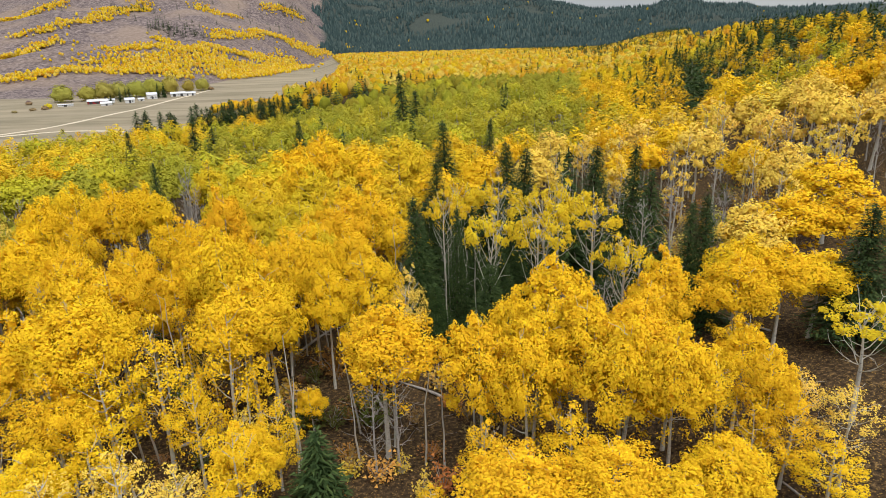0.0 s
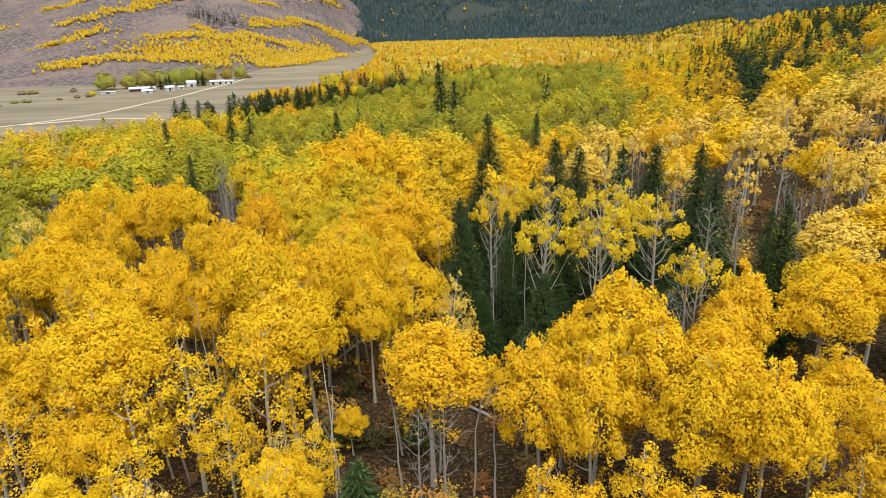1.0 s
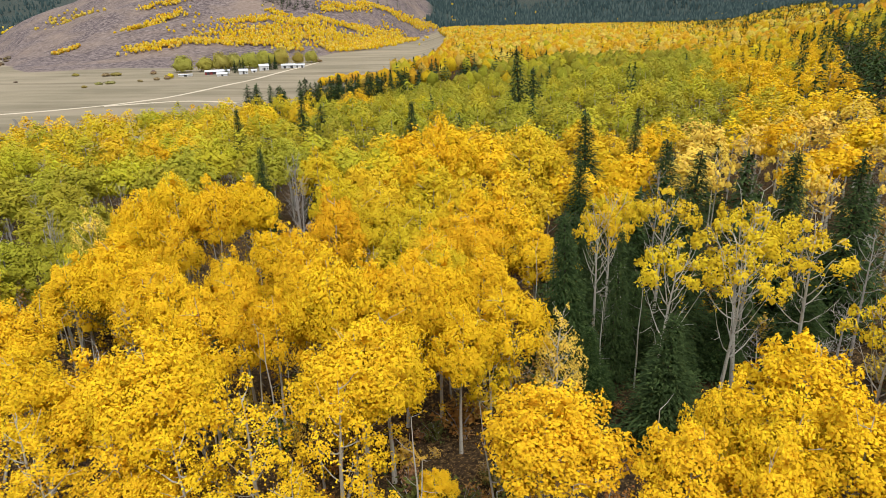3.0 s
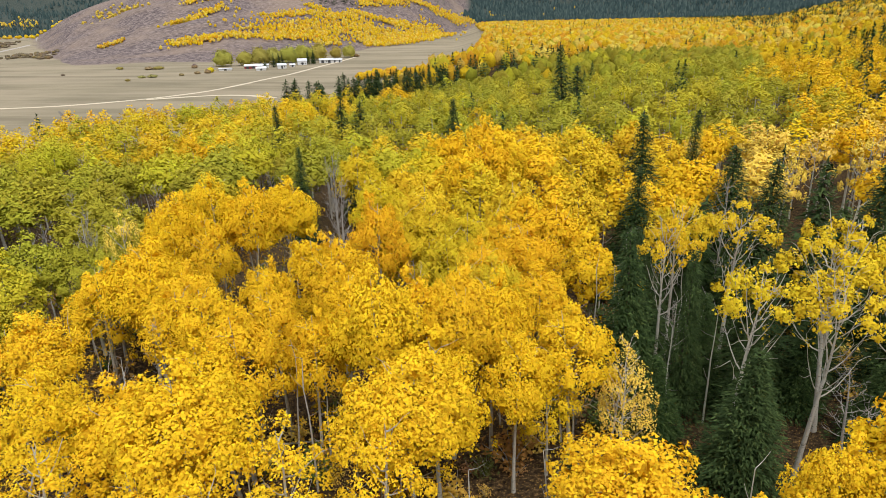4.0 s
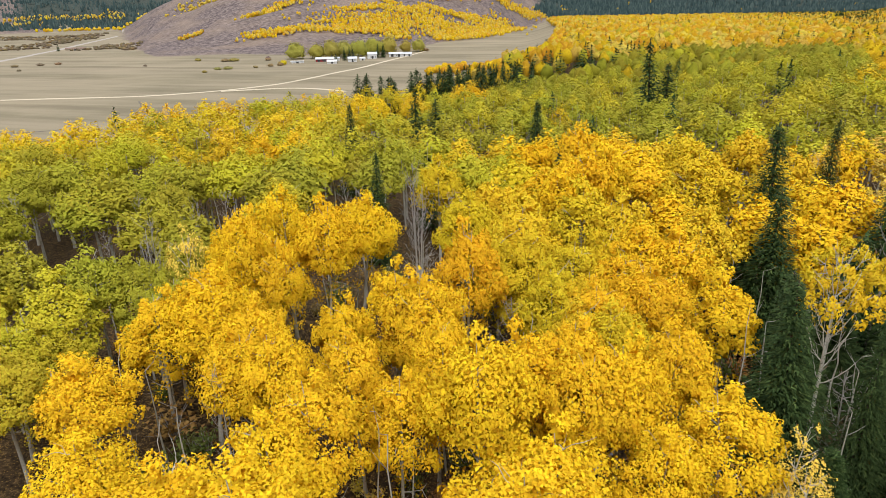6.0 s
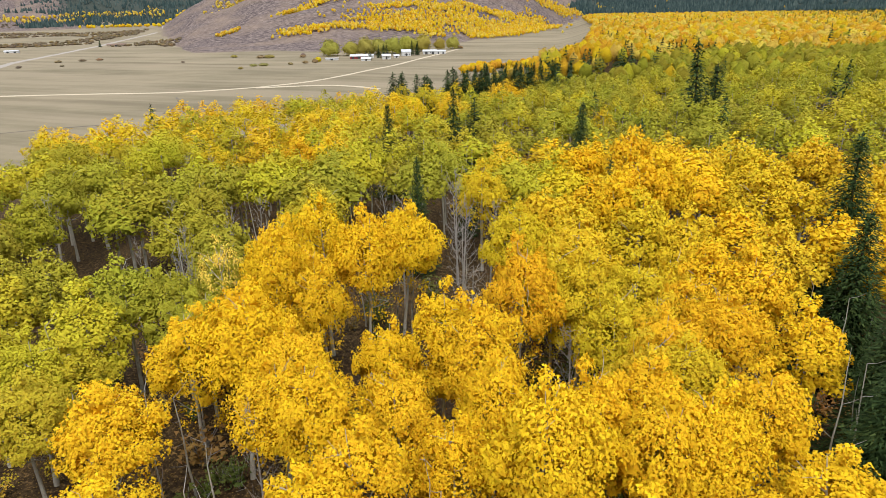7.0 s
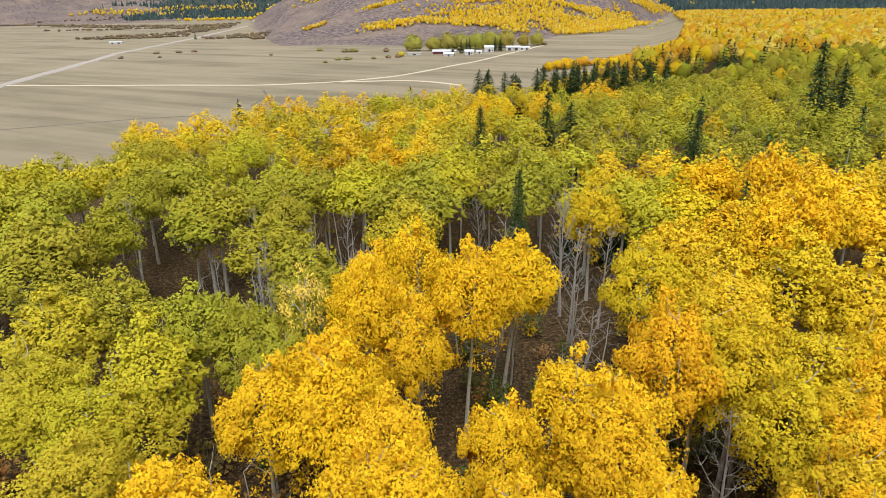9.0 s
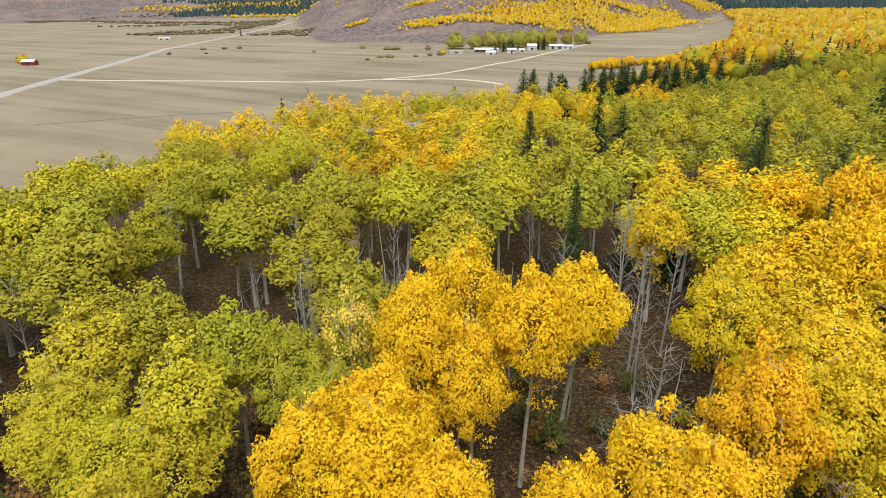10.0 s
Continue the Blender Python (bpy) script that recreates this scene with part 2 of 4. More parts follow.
def tube(points, radii, sides=6):
    """A tapered limb along points. Returns verts and quads."""
    points, radii = np.asarray(points, float), np.asarray(radii, float)
    way = np.gradient(points, axis=0)
    way /= np.linalg.norm(way, axis=1)[:, None] + 1e-9
    ref = np.where(np.abs(way[:, 2:3]) > 0.9, np.array([[1.0, 0, 0]]), np.array([[0, 0, 1.0]]))
    a = np.cross(way, ref)
    a /= np.linalg.norm(a, axis=1)[:, None] + 1e-9
    b = np.cross(way, a)
    turn = np.linspace(0, 2 * np.pi, sides, endpoint=False)
    ring = points[:, None] + radii[:, None, None] * (np.cos(turn)[None, :, None] * a[:, None] + np.sin(turn)[None, :, None] * b[:, None])
    n = len(points)
    i, j = np.meshgrid(np.arange(n - 1), np.arange(sides), indexing="ij")
    k = (j + 1) % sides
    quads = np.stack([i * sides + j, i * sides + k, (i + 1) * sides + k, (i + 1) * sides + j], -1).reshape(-1, 4)
    return ring.reshape(-1, 3), quads


def joined(pieces):
    verts, faces, at = [], [], 0
    for v, f in pieces:
        verts.append(v)
        faces.append(f + at)
        at += len(v)
    return np.concatenate(verts), np.concatenate(faces)


def unit(v):
    return v / (np.linalg.norm(v, axis=-1, keepdims=True) + 1e-9)


def cards(places, facing, size, rng, long=1.25):
    """A small three-cornered leaf at each place, turned about its facing."""
    n = len(places)
    facing = unit(facing)
    a = unit(np.cross(facing, unit(rng.normal(size=(n, 3)))))
    b = np.cross(facing, a)
    s = (np.asarray(size) * rng.uniform(0.7, 1.3, n))[:, None] * 0.62
    bend = facing * s * rng.uniform(-0.3, 0.3, (n, 1))
    v = np.stack([places - a * s * 0.62 + b * s * 0.9, places - a * s * 0.62 - b * s * 0.9, places + a * s * long + bend], 1)
    return v.reshape(-1, 3), np.arange(3 * n).reshape(-1, 3)


def needle_sprays(places, out, size, rng):
    """Narrow needle sprays that point outwards and droop."""
    n = len(places)
    out = unit(out + rng.normal(0, 0.3, (n, 3)))
    side = unit(np.cross(out, np.array([0, 0, 1.0]) + rng.normal(0, 0.35, (n, 3))))
    s = (np.asarray(size) * rng.uniform(0.7, 1.3, n))[:, None]
    v = np.stack([places - out * s * 0.35 - side * s * 0.24, places - out * s * 0.35 + side * s * 0.24, places + out * s], 1)
    return v.reshape(-1, 3), np.arange(3 * n).reshape(-1, 3)


# ---- aspens ----
H0, R0 = 12.0, 2.6


def stem_line(rng, lean=0.5, height=H0, knots=7):
    z = np.linspace(0, 1, knots)
    drift = np.cumsum(rng.normal(0, lean / knots, (knots, 2)), 0) * np.linspace(0.2, 1, knots)[:, None]
    return np.column_stack([drift - drift[0], z * height])


def aspen_wood(rng, limbs, twigs, sides, low=0.34, height=H0, thick=1.0, steep=1.0):
    """Trunk with forks and upswept limbs; the limb ends come back for the leaves."""
    line = stem_line(rng, height=height * 0.93)
    rad = np.interp(np.linspace(0, 1, len(line)), [0, 0.06, 0.5, 1], [0.19, 0.145, 0.1, 0.015])
    trunk = [tube(line, rad, sides + 2)]
    out, ends = [], []  # each limb with its own twigs
    for i in range(limbs):
        f = low + (0.95 - low) * (i + rng.uniform(0, 1)) / limbs
        base = np.array([np.interp(f, np.linspace(0, 1, len(line)), line[:, c]) for c in range(3)])
        turn = i * 2.4 + rng.uniform(-0.6, 0.6)
        reach = R0 * rng.uniform(0.5, 0.86) * np.interp(f, [0.3, 0.5, 0.75, 1], [0.9, 1.0, 0.8, 0.25])
        rise = rng.uniform(0.6, 1.3) * reach * steep
        s = np.linspace(0, 1, 5)
        side = np.array([math.cos(turn), math.sin(turn), 0])
        pts = base + side * (s * reach)[:, None] + np.array([0, 0, 1.0]) * (s ** 1.5 * rise)[:, None] + rng.normal(0, 0.05, (5, 3)) * s[:, None]
        limb = [tube(pts, np.linspace(0.05, 0.012, 5) * thick * rng.uniform(0.8, 1.3), sides - 1)]
        ends.append(pts[-1])
        forks = []
        for _ in range(twigs):
            k = int(rng.integers(1, 5))
            a = pts[k]
            d = unit(side * rng.uniform(0.2, 1) + rng.normal(0, 0.6, 3) + np.array([0, 0, 0.6]))
            m = a + d * rng.uniform(0.4, 1.1)
            limb.append(tube([a, (a + m) / 2 + rng.normal(0, 0.06, 3), m], [0.022, 0.014, 0.006], 3))
            forks.append(k)
        v, f = joined(limb)
        # each twig grows out of its limb
        ring, base = sides - 1, 5 * (sides - 1)
        grown = [(k * ring, k * ring + 1, base + 9 * i + 1, base + 9 * i) for i, k in enumerate(forks)]
        out.append((v, np.concatenate([f, np.array(grown)]) if grown else f))
    return trunk, out, np.array(ends)


def crown_points(rng, lobes, leaves, low=0.36, lobe=0.85, tufts=12, flat=1.0, rough=0.42, rounded=0.5, cover=0.2):
    """Leaves in upswept plumes that crowd over rounded lobes, the lobes set round a domed crown."""
    deep = (1 - low) * H0
    base_z = low * H0
    reach = R0 - 0.55 * lobe
    # lobe middles keep their distance from one another
    spots = [np.array([rng.normal(0, 0.1) * R0, rng.normal(0, 0.1) * R0, H0 - lobe * 1.05])]
    while len(spots) < lobes:
        u = rng.uniform(0.06, 1, 16) ** 0.85
        wide = reach * np.interp(u, [0, 0.12, 0.35, 0.6, 0.82, 1], [0.6, 0.9, 1.0, 0.8, 0.44, 0.06]) * np.sqrt(rng.uniform(0.22, 1.1, 16))
        turn = rng.uniform(0, 6.283, 16)
        at = np.column_stack([np.cos(turn) * wide, np.sin(turn) * wide, base_z + lobe * 0.5 + u * (deep - lobe * 1.75) * flat])
        gap = np.min(np.linalg.norm((at[:, None] - np.array(spots)[None]) * np.array([1, 1, 0.75]), axis=2), 1)
        spots.append(at[np.argmax(gap)])
    spots = np.array(spots)
    big = lobe * rng.uniform(0.7, 1.25, lobes) * np.interp(spots[:, 2], [base_z + 0.3 * deep, H0], [1.08, 0.7])
    mid = np.array([0, 0, base_z + 0.3 * deep])
    outward = unit((spots - mid) * np.array([1, 1, 0.7]))
    # plumes over each lobe's upper and outer side
    way = unit(rng.normal(size=(lobes, tufts, 3)) + 1.0 * outward[:, None] + np.array([0, 0, 0.5]))
    way[..., 2] = np.where(way[..., 2] < -0.35, -way[..., 2], way[..., 2])
    root = spots[:, None] + way * (big * 0.55)[:, None, None]
    axis = unit(0.62 * way + np.array([0, 0, 0.72]) + rng.normal(0, 0.16, way.shape))
    long = big[:, None] * rng.uniform(0.55, 1.2, (lobes, tufts))
    own = rng.choice(lobes, leaves, p=big ** 2 / np.sum(big ** 2))
    tuft = rng.integers(tufts, size=leaves)
    ax, ln = axis[own, tuft], long[own, tuft]
    t = rng.uniform(0, 1, leaves) ** 0.85
    side = rng.normal(size=(leaves, 3)) + 0.35 * way[own, tuft]
    side = unit(side - ax * np.sum(side * ax, 1, keepdims=True))
    fat = 0.5 * ln * np.interp(t, [0, 0.3, 0.65, 1], [0.62, 1.0, 0.72, 0.06]) * np.sqrt(rng.uniform(0.5, 1.1, leaves))
    p = root[own, tuft] + ax * (t * ln)[:, None] + side * fat[:, None]
    out = unit(0.8 * side + 0.55 * ax)
    # leaves that close the hollows between the lobes, over the crown's whole dome
    dome = np.flatnonzero(rng.uniform(size=leaves) < cover)
    full = 0.82 + 0.2 * min(cover, 0.8)
    u, turn = rng.uniform(0.1, 1, len(dome)) ** 0.8, rng.uniform(0, 6.283, len(dome))
    wide = R0 * full * np.interp(u, [0, 0.12, 0.35, 0.6, 0.82, 0.93, 1], [0.5, 0.8, 0.94, 0.82, 0.54, 0.33, 0.08]) * (1 + 0.1 * np.sin(5 * turn + 9 * u)) * rng.uniform(0.82, 1.04, len(dome))
    flat_out = np.column_stack([np.cos(turn), np.sin(turn), 0 * turn])
    p[dome] = flat_out * wide[:, None] + np.array([0, 0, 1.0]) * (base_z + lobe * 0.3 + u * (deep * full - lobe * 0.7) * flat)[:, None]
    out[dome] = unit(flat_out + np.array([0, 0, 1.0]) * np.interp(u, [0, 0.4, 1], [-0.1, 0.4, 2.0])[:, None] + rng.normal(0, 0.3, (len(dome), 3)))
    face = out + np.array([0, 0, 0.35]) + rng.normal(0, rough, (leaves, 3))
    # a few sprays hang on down the stem, each a handful of leaves
    stray = np.flatnonzero(rng.uniform(size=leaves) < 0.03)
    n = len(stray)
    spray = rng.integers(9, size=n)
    turn, far = rng.uniform(0, 6.283, 9), R0 * 0.75 * np.sqrt(rng.uniform(0.1, 1, 9))
    hang = np.column_stack([np.cos(turn) * far, np.sin(turn) * far, H0 * (low - rng.uniform(0, 1, 9) ** 2 * 0.2 + 0.04)])
    p[stray] = hang[spray] + rng.normal(0, 0.22, (n, 3))
    # the crown's rounded mass, which the leaves follow
    round_out = unit((p - mid) / np.array([R0, R0, 0.62 * deep]) ** 2)
    soft = unit(0.42 * out + 0.3 * unit(way[own, tuft]) + rounded * round_out + np.array([0, 0, 0.34]) + 0.12 * unit(face))
    # every leaf turns its upper side outwards
    face = unit(face) - np.minimum(np.sum(unit(face) * soft, 1, keepdims=True) - 0.25, 0) * soft
    return p, face, soft, spots, big


def dome_shape(seed, rows=7, turns=13):
    """A lumpy leaf dome about 1 in radius and 1 high over its middle, open below."""
    rng = np.random.default_rng(seed)
    lobes = unit(rng.normal(size=(18, 3)) + np.array([0, 0, 0.6]))
    up = np.linspace(1.5, -0.75, rows)
    lat, lon = np.meshgrid(up, np.linspace(0, 6.283, turns, endpoint=False), indexing="ij")
    d = np.stack([np.cos(lat) * np.cos(lon), np.cos(lat) * np.sin(lon), np.sin(lat)], -1).reshape(-1, 3)
    near = np.arccos(np.clip(d @ lobes.T, -1, 1))
    d = d * (0.7 + 0.36 * np.max(np.exp(-(near / 0.36) ** 2), 1) + rng.normal(0, 0.03, len(d)))[:, None]
    i, j = np.meshgrid(np.arange(rows - 1), np.arange(turns), indexing="ij")
    k = (j + 1) % turns
    a, b, c, e = i * turns + j, (i + 1) * turns + j, (i + 1) * turns + k, i * turns + k
    return d, np.concatenate([np.stack([a, b, c], -1).reshape(-1, 3), np.stack([a, c, e], -1).reshape(-1, 3)])


def with_inner(v, f, soft, spots, big, count, rng):
    """The shaded inside of each lobe: a few broad sprays of leaves behind the outer ones."""
    own = np.repeat(np.arange(len(spots)), count)
    d = unit(rng.normal(size=(len(own), 3)))
    p = spots[own] + d * (big[own] * rng.uniform(0.1, 0.45, len(own)))[:, None]
    w, g = cards(p, 0.5 * rng.normal(size=(len(own), 3)) + d + np.array([0, 0, 0.3]), big[own] * 0.5, rng)
    return np.concatenate([v, w]), np.concatenate([f, g + len(v)]), np.concatenate([soft, np.repeat(unit(d + np.array([0, 0, 0.2])), 3, 0)])


def aspen_kind(seed, lobes, leaves, size, limbs, twigs, sides, low=0.36, lobe=0.85, tufts=12, flat=1.0, thick=1.0, steep=1.0, inner=12, rounded=0.62, cover=0.2):
    """Meshes of one aspen, as pairs of a part's name and its mesh: trunk, each branch, crown."""
    rng = np.random.default_rng(seed)
    trunk, limbs_made, _ = aspen_wood(rng, limbs, twigs, sides, min(0.45, max(0.26, low - 0.06)), thick=thick, steep=steep)
    p, face, soft, spots, big = crown_points(rng, lobes, leaves, low, lobe, tufts, flat, rounded=rounded, cover=cover)
    v, f = cards(p, face, size, rng)
    soft = np.repeat(soft, 3, 0)
    if inner:
        v, f, soft = with_inner(v, f, soft, spots, big, inner, rng)
    made = [("trunk", mesh_of("trunk", *joined(trunk), ASPEN_BARK, smooth_faces=True))]
    made += [("branch", mesh_of("branch", *limb, ASPEN_BARK, smooth_faces=True)) for limb in limbs_made]
    return made + [("crown", mesh_of("crown", v, f, LEAF, smooth_faces=True, normals=soft))]


NEAR = [aspen_kind(11 + i, 22 + 4 * (i % 3), 15000, 0.117, 8, 2, 6, 0.42 + 0.06 * (i % 3), 0.86 + 0.12 * (i % 2), 14, thick=0.8, steep=0.7) for i in range(8)]
AIRY = [aspen_kind(21 + i, 22, 5600, 0.115, 12, 2, 6, 0.26 + 0.06 * (i % 3), 0.82, 9, inner=0, cover=0.14) for i in range(4)]
MIDDLE = [aspen_kind(31 + i, 18 + 4 * (i % 3), 6200, 0.17, 5, 1, 5, 0.44 + 0.06 * (i % 3), 0.95, 11, rounded=0.75, cover=0.25) for i in range(8)]
BEYOND = [aspen_kind(51 + i, 14 + 3 * (i % 3), 2700, 0.225, 0, 0, 4, 0.5 + 0.06 * (i % 3), 1.1, 9, rounded=0.95, cover=0.35) for i in range(6)]
SPARSE = [aspen_kind(71 + i, 20, 2600, 0.115, 14, 3, 6, 0.34 + 0.1 * (i % 2), 0.85, 6, inner=0, cover=0.1) for i in range(4)]
SPARSE_MID = [aspen_kind(81 + i, 14, 1000, 0.21, 9, 2, 5, 0.5, 0.65, 6, inner=0, cover=0.0) for i in range(3)]
TOPPED = [aspen_kind(91 + i, 15, 3600, 0.12, 17, 4, 6, 0.74, 0.6, 9, 0.9, 0.8, 1.7, inner=0, cover=0.0) for i in range(4)]

GOLD, AMBER, OLIVE, LIME, GREEN, PALE = (0.96, 0.54, 0.019), (0.84, 0.44, 0.03), (0.73, 0.515, 0.024), (0.54, 0.465, 0.034), (0.39, 0.365, 0.036), (0.87, 0.6, 0.1)
SAY = {
    GOLD: "tall aspen with golden yellow autumn leaves and pale bark",
    AMBER: "aspen with orange gold autumn leaves and pale bark",
    OLIVE: "aspen turning from olive green to yellow, pale bark",
    LIME: "aspen with lime green and yellow leaves, pale bark",
    GREEN: "aspen with leaves still green, slender pale trunk",
    PALE: "aspen with sparse pale yellow leaves over bare branches",
}


def set_tree(name, kinds, x, y, h, r, rng, colour, label, category, group, nominal=(H0, R0)):
    """One tree of its own on the ground, its meshes shared with its like."""
    meshes = kinds[rng.integers(len(kinds))]
    root = tagged(new(name), label, category, group)
    root.empty_display_size = 0.5
    lean = rng.normal(0, 2.0, 2)
    root.matrix_basis = pose(x, y, float(land(x, y)) - 0.08, lean[0], lean[1], rng.uniform(0, 360)) @ Matrix.Diagonal((r / nominal[1], r / nominal[1], h / nominal[0], 1))
    for key, me in meshes:
        ob = part(key, me, root)
        if colour is not None:
            ob.color = (*colour, 1)
    return root


def jitter(colour, rng, amount=0.1):
    return tuple(np.clip(np.array(colour) * (1 + rng.normal(0, amount, 3) * np.array([0.6, 0.8, 1.0])), 0.004, 0.85))


def aspen(x, y, h, r, colour, rng, kinds):
    return set_tree("aspen_tree", kinds, x, y, h, r, rng, jitter(colour, rng, 0.04), SAY[colour], "tree", "aspens on the bench")


# ---- firs ----
def fir_needles(rng, whorls, arms, sprays, size, height=14.0, radius=2.2):
    """Whorls of drooping arms set with needle sprays."""
    places, faces_to, sizes = [], [], []
    for w in range(whorls):
        f = 0.07 + 0.92 * (w / whorls) ** 0.92
        reach = radius * 1.08 * (1 - f) ** 0.9 * rng.uniform(0.78, 1.14) + 0.1
        n = max(4, int(arms * (1 - 0.55 * f)))
        for i in range(n):
            turn = 6.283 * (i + rng.uniform(-0.3, 0.3)) / n + w
            long = reach * rng.uniform(0.72, 1.15)
            side = np.array([math.cos(turn), math.sin(turn), 0])
            cross = np.array([-side[1], side[0], 0])
            k = max(2, int(sprays * (0.35 + 0.65 * long / radius)))
            s = ((np.arange(k) + rng.uniform(0.2, 1, k)) / k) ** 0.6
            swing = cross * (rng.normal(0, 0.16, k) * (0.4 + s))[:, None]
            p = np.array([0, 0, f * height]) + side * (s * long)[:, None] + swing + np.array([0, 0, 1.0]) * (-0.34 * long * s ** 1.4 + rng.normal(0, 0.15, k))[:, None]
            places.append(p)
            faces_to.append(np.repeat((side - np.array([0, 0, 0.45]))[None], k, 0) + cross * (rng.normal(0, 0.5, k) * s)[:, None])
            sizes.append(size * (1.15 - 0.45 * s) * (0.65 + 0.35 * long / radius))
    top = np.column_stack([rng.normal(0, 0.05, 8), rng.normal(0, 0.05, 8), height * np.linspace(0.95, 1.02, 8)])
    places.append(top)
    faces_to.append(rng.normal(0, 0.4, (8, 3)) + np.array([0, 0, 0.8]))
    sizes.append(np.full(8, size * 0.5))
    return needle_sprays(np.concatenate(places), np.concatenate(faces_to), np.concatenate(sizes), rng)


def fir_kind(seed, whorls, arms, sprays, size, height=14.0):
    """A fir: trunk and needled crown."""
    rng = np.random.default_rng(seed)
    z = np.linspace(0, 1, 5)
    trunk = tube(np.column_stack([0 * z, 0 * z, z * height]), np.linspace(0.17, 0.02, 5), 6)
    v, f = fir_needles(rng, whorls, arms, sprays, size)
    return [("trunk", mesh_of("trunk", *trunk, FIR_BARK, smooth_faces=True)), ("crown", mesh_of("crown", v, f, NEEDLE))]


FIRS = [fir_kind(101 + i, 46, 17, 24, 0.27) for i in range(3)]
FIRS_MID = [fir_kind(111 + i, 30, 13, 8, 0.62) for i in range(3)]


def fir(x, y, h, r, rng, kinds=None, label="dark green fir among the aspens, dense drooping branches"):
    return set_tree("fir_tree", kinds or FIRS, x, y, h, r, rng, None, label, "tree", "firs on the bench", (14.0, 2.2))


# ---- leafless aspens ----
def bare_kind(seed):
    rng = np.random.default_rng(seed)
    trunk, limbs_made, _ = aspen_wood(rng, 22, 6, 5, 0.22, thick=0.7)
    return [("trunk", mesh_of("trunk", *joined(trunk), GREY_BARK, smooth_faces=True))] + [("branch", mesh_of("branch", *limb, GREY_BARK, smooth_faces=True)) for limb in limbs_made]


BARE = [bare_kind(121 + i) for i in range(4)]


def bare(x, y, h, r, rng):
    return set_tree("bare_aspen", BARE, x, y, h, r, rng, None, "leafless grey aspen with many bare branches", "tree", "bare aspens")


# ---- the ground: one sheet out to the horizon ----
def ground_sheet():
    rings = [0.0]
    while rings[-1] < 150:
        rings.append(rings[-1] + 2.5)
    while rings[-1] < 4750:
        rings.append(rings[-1] * 1.027 + 0.5)
    turns = np.radians(np.concatenate([np.arange(-48, 84, 0.55), np.arange(84, 312, 6.0)]))
    r, a = np.meshgrid(np.array(rings[1:]), turns, indexing="ij")
    x, y = OX - r * np.sin(a), OY + r * np.cos(a)
    x, y = np.append(x.ravel(), OX), np.append(y.ravel(), OY)
    z = land(x, y)
    n, m = r.shape
    i, j = np.meshgrid(np.arange(n - 1), np.arange(m), indexing="ij")
    k = (j + 1) % m
    quads = np.stack([i * m + j, (i + 1) * m + j, (i + 1) * m + k, i * m + k], -1).reshape(-1, 4)
    j = np.arange(m)
    fan = np.stack([np.full(m, n * m), j, (j + 1) % m], -1)
    me = mesh_of("ground", np.column_stack([x, y, z]), [quads, fan], GROUND, smooth_faces=True)
    az, d = bearing(x, y)
    edge = np.interp(y, EDGE_Y, EDGE_X)
    foot = np.interp(az, FOOT_AZ, FOOT_D)
    wood = smooth(-28, -8, x - edge)
    sage = smooth(-30, 30, d - foot) * smooth(6.5, 9, az) * smooth(45, 41, az)
    sage = np.maximum(sage, smooth(2150, 2300, d) * smooth(46, 52, az))
    duff = smooth(1560, 1700, d) * smooth(10.5, 8.0, az)
    duff = np.maximum(duff, smooth(2300, 2500, d) * smooth(36, 38, az) * smooth(52, 47, az))
    for name, value in (("wood", wood), ("sage", sage), ("duff", duff)):
        me.attributes.new(name, "FLOAT", "POINT").data.foreach_set("value", value.astype(np.float32))
    return tagged(new("ground", me), "leaf-strewn woodland floor, dry grass valley and sagebrush hill", "ground", kind="structure")


ground_sheet()


def strip(name, points, width, material, label, lift=0.06, step=6.0):
    """A road laid along points on the ground, slightly proud of it."""
    points = np.asarray(points, float)
    along = np.concatenate([[0], np.cumsum(np.linalg.norm(np.diff(points, axis=0), axis=1))])
    s = np.arange(0, along[-1], step)
    x, y = np.interp(s, along, points[:, 0]), np.interp(s, along, points[:, 1])
    for _ in range(6):
        x[1:-1], y[1:-1] = (x[:-2] + 2 * x[1:-1] + x[2:]) / 4, (y[:-2] + 2 * y[1:-1] + y[2:]) / 4
    way = unit(np.column_stack([np.gradient(x), np.gradient(y)]))
    cross = np.column_stack([-way[:, 1], way[:, 0]])
    rows = []
    wide = width * (1 + 0.12 * np.sin(s * 0.11) + 0.08 * np.sin(s * 0.37 + 1))
    for off, up in ((-0.5, -0.25), (-0.44, lift), (0.0, lift + 0.05), (0.44, lift), (0.5, -0.25)):
        px, py = x + cross[:, 0] * off * wide, y + cross[:, 1] * off * wide
        rows.append(np.column_stack([px, py, land(px, py) + up]))
    v = np.stack(rows, 1)
    n = len(s)
    i, j = np.meshgrid(np.arange(n - 1), np.arange(4), indexing="ij")
    q = np.stack([i * 5 + j, i * 5 + j + 1, (i + 1) * 5 + j + 1, (i + 1) * 5 + j], -1).reshape(-1, 4)
    return tagged(new(name, mesh_of(name, v.reshape(-1, 3), q, material, smooth_faces=True)), label, "road", kind="structure")


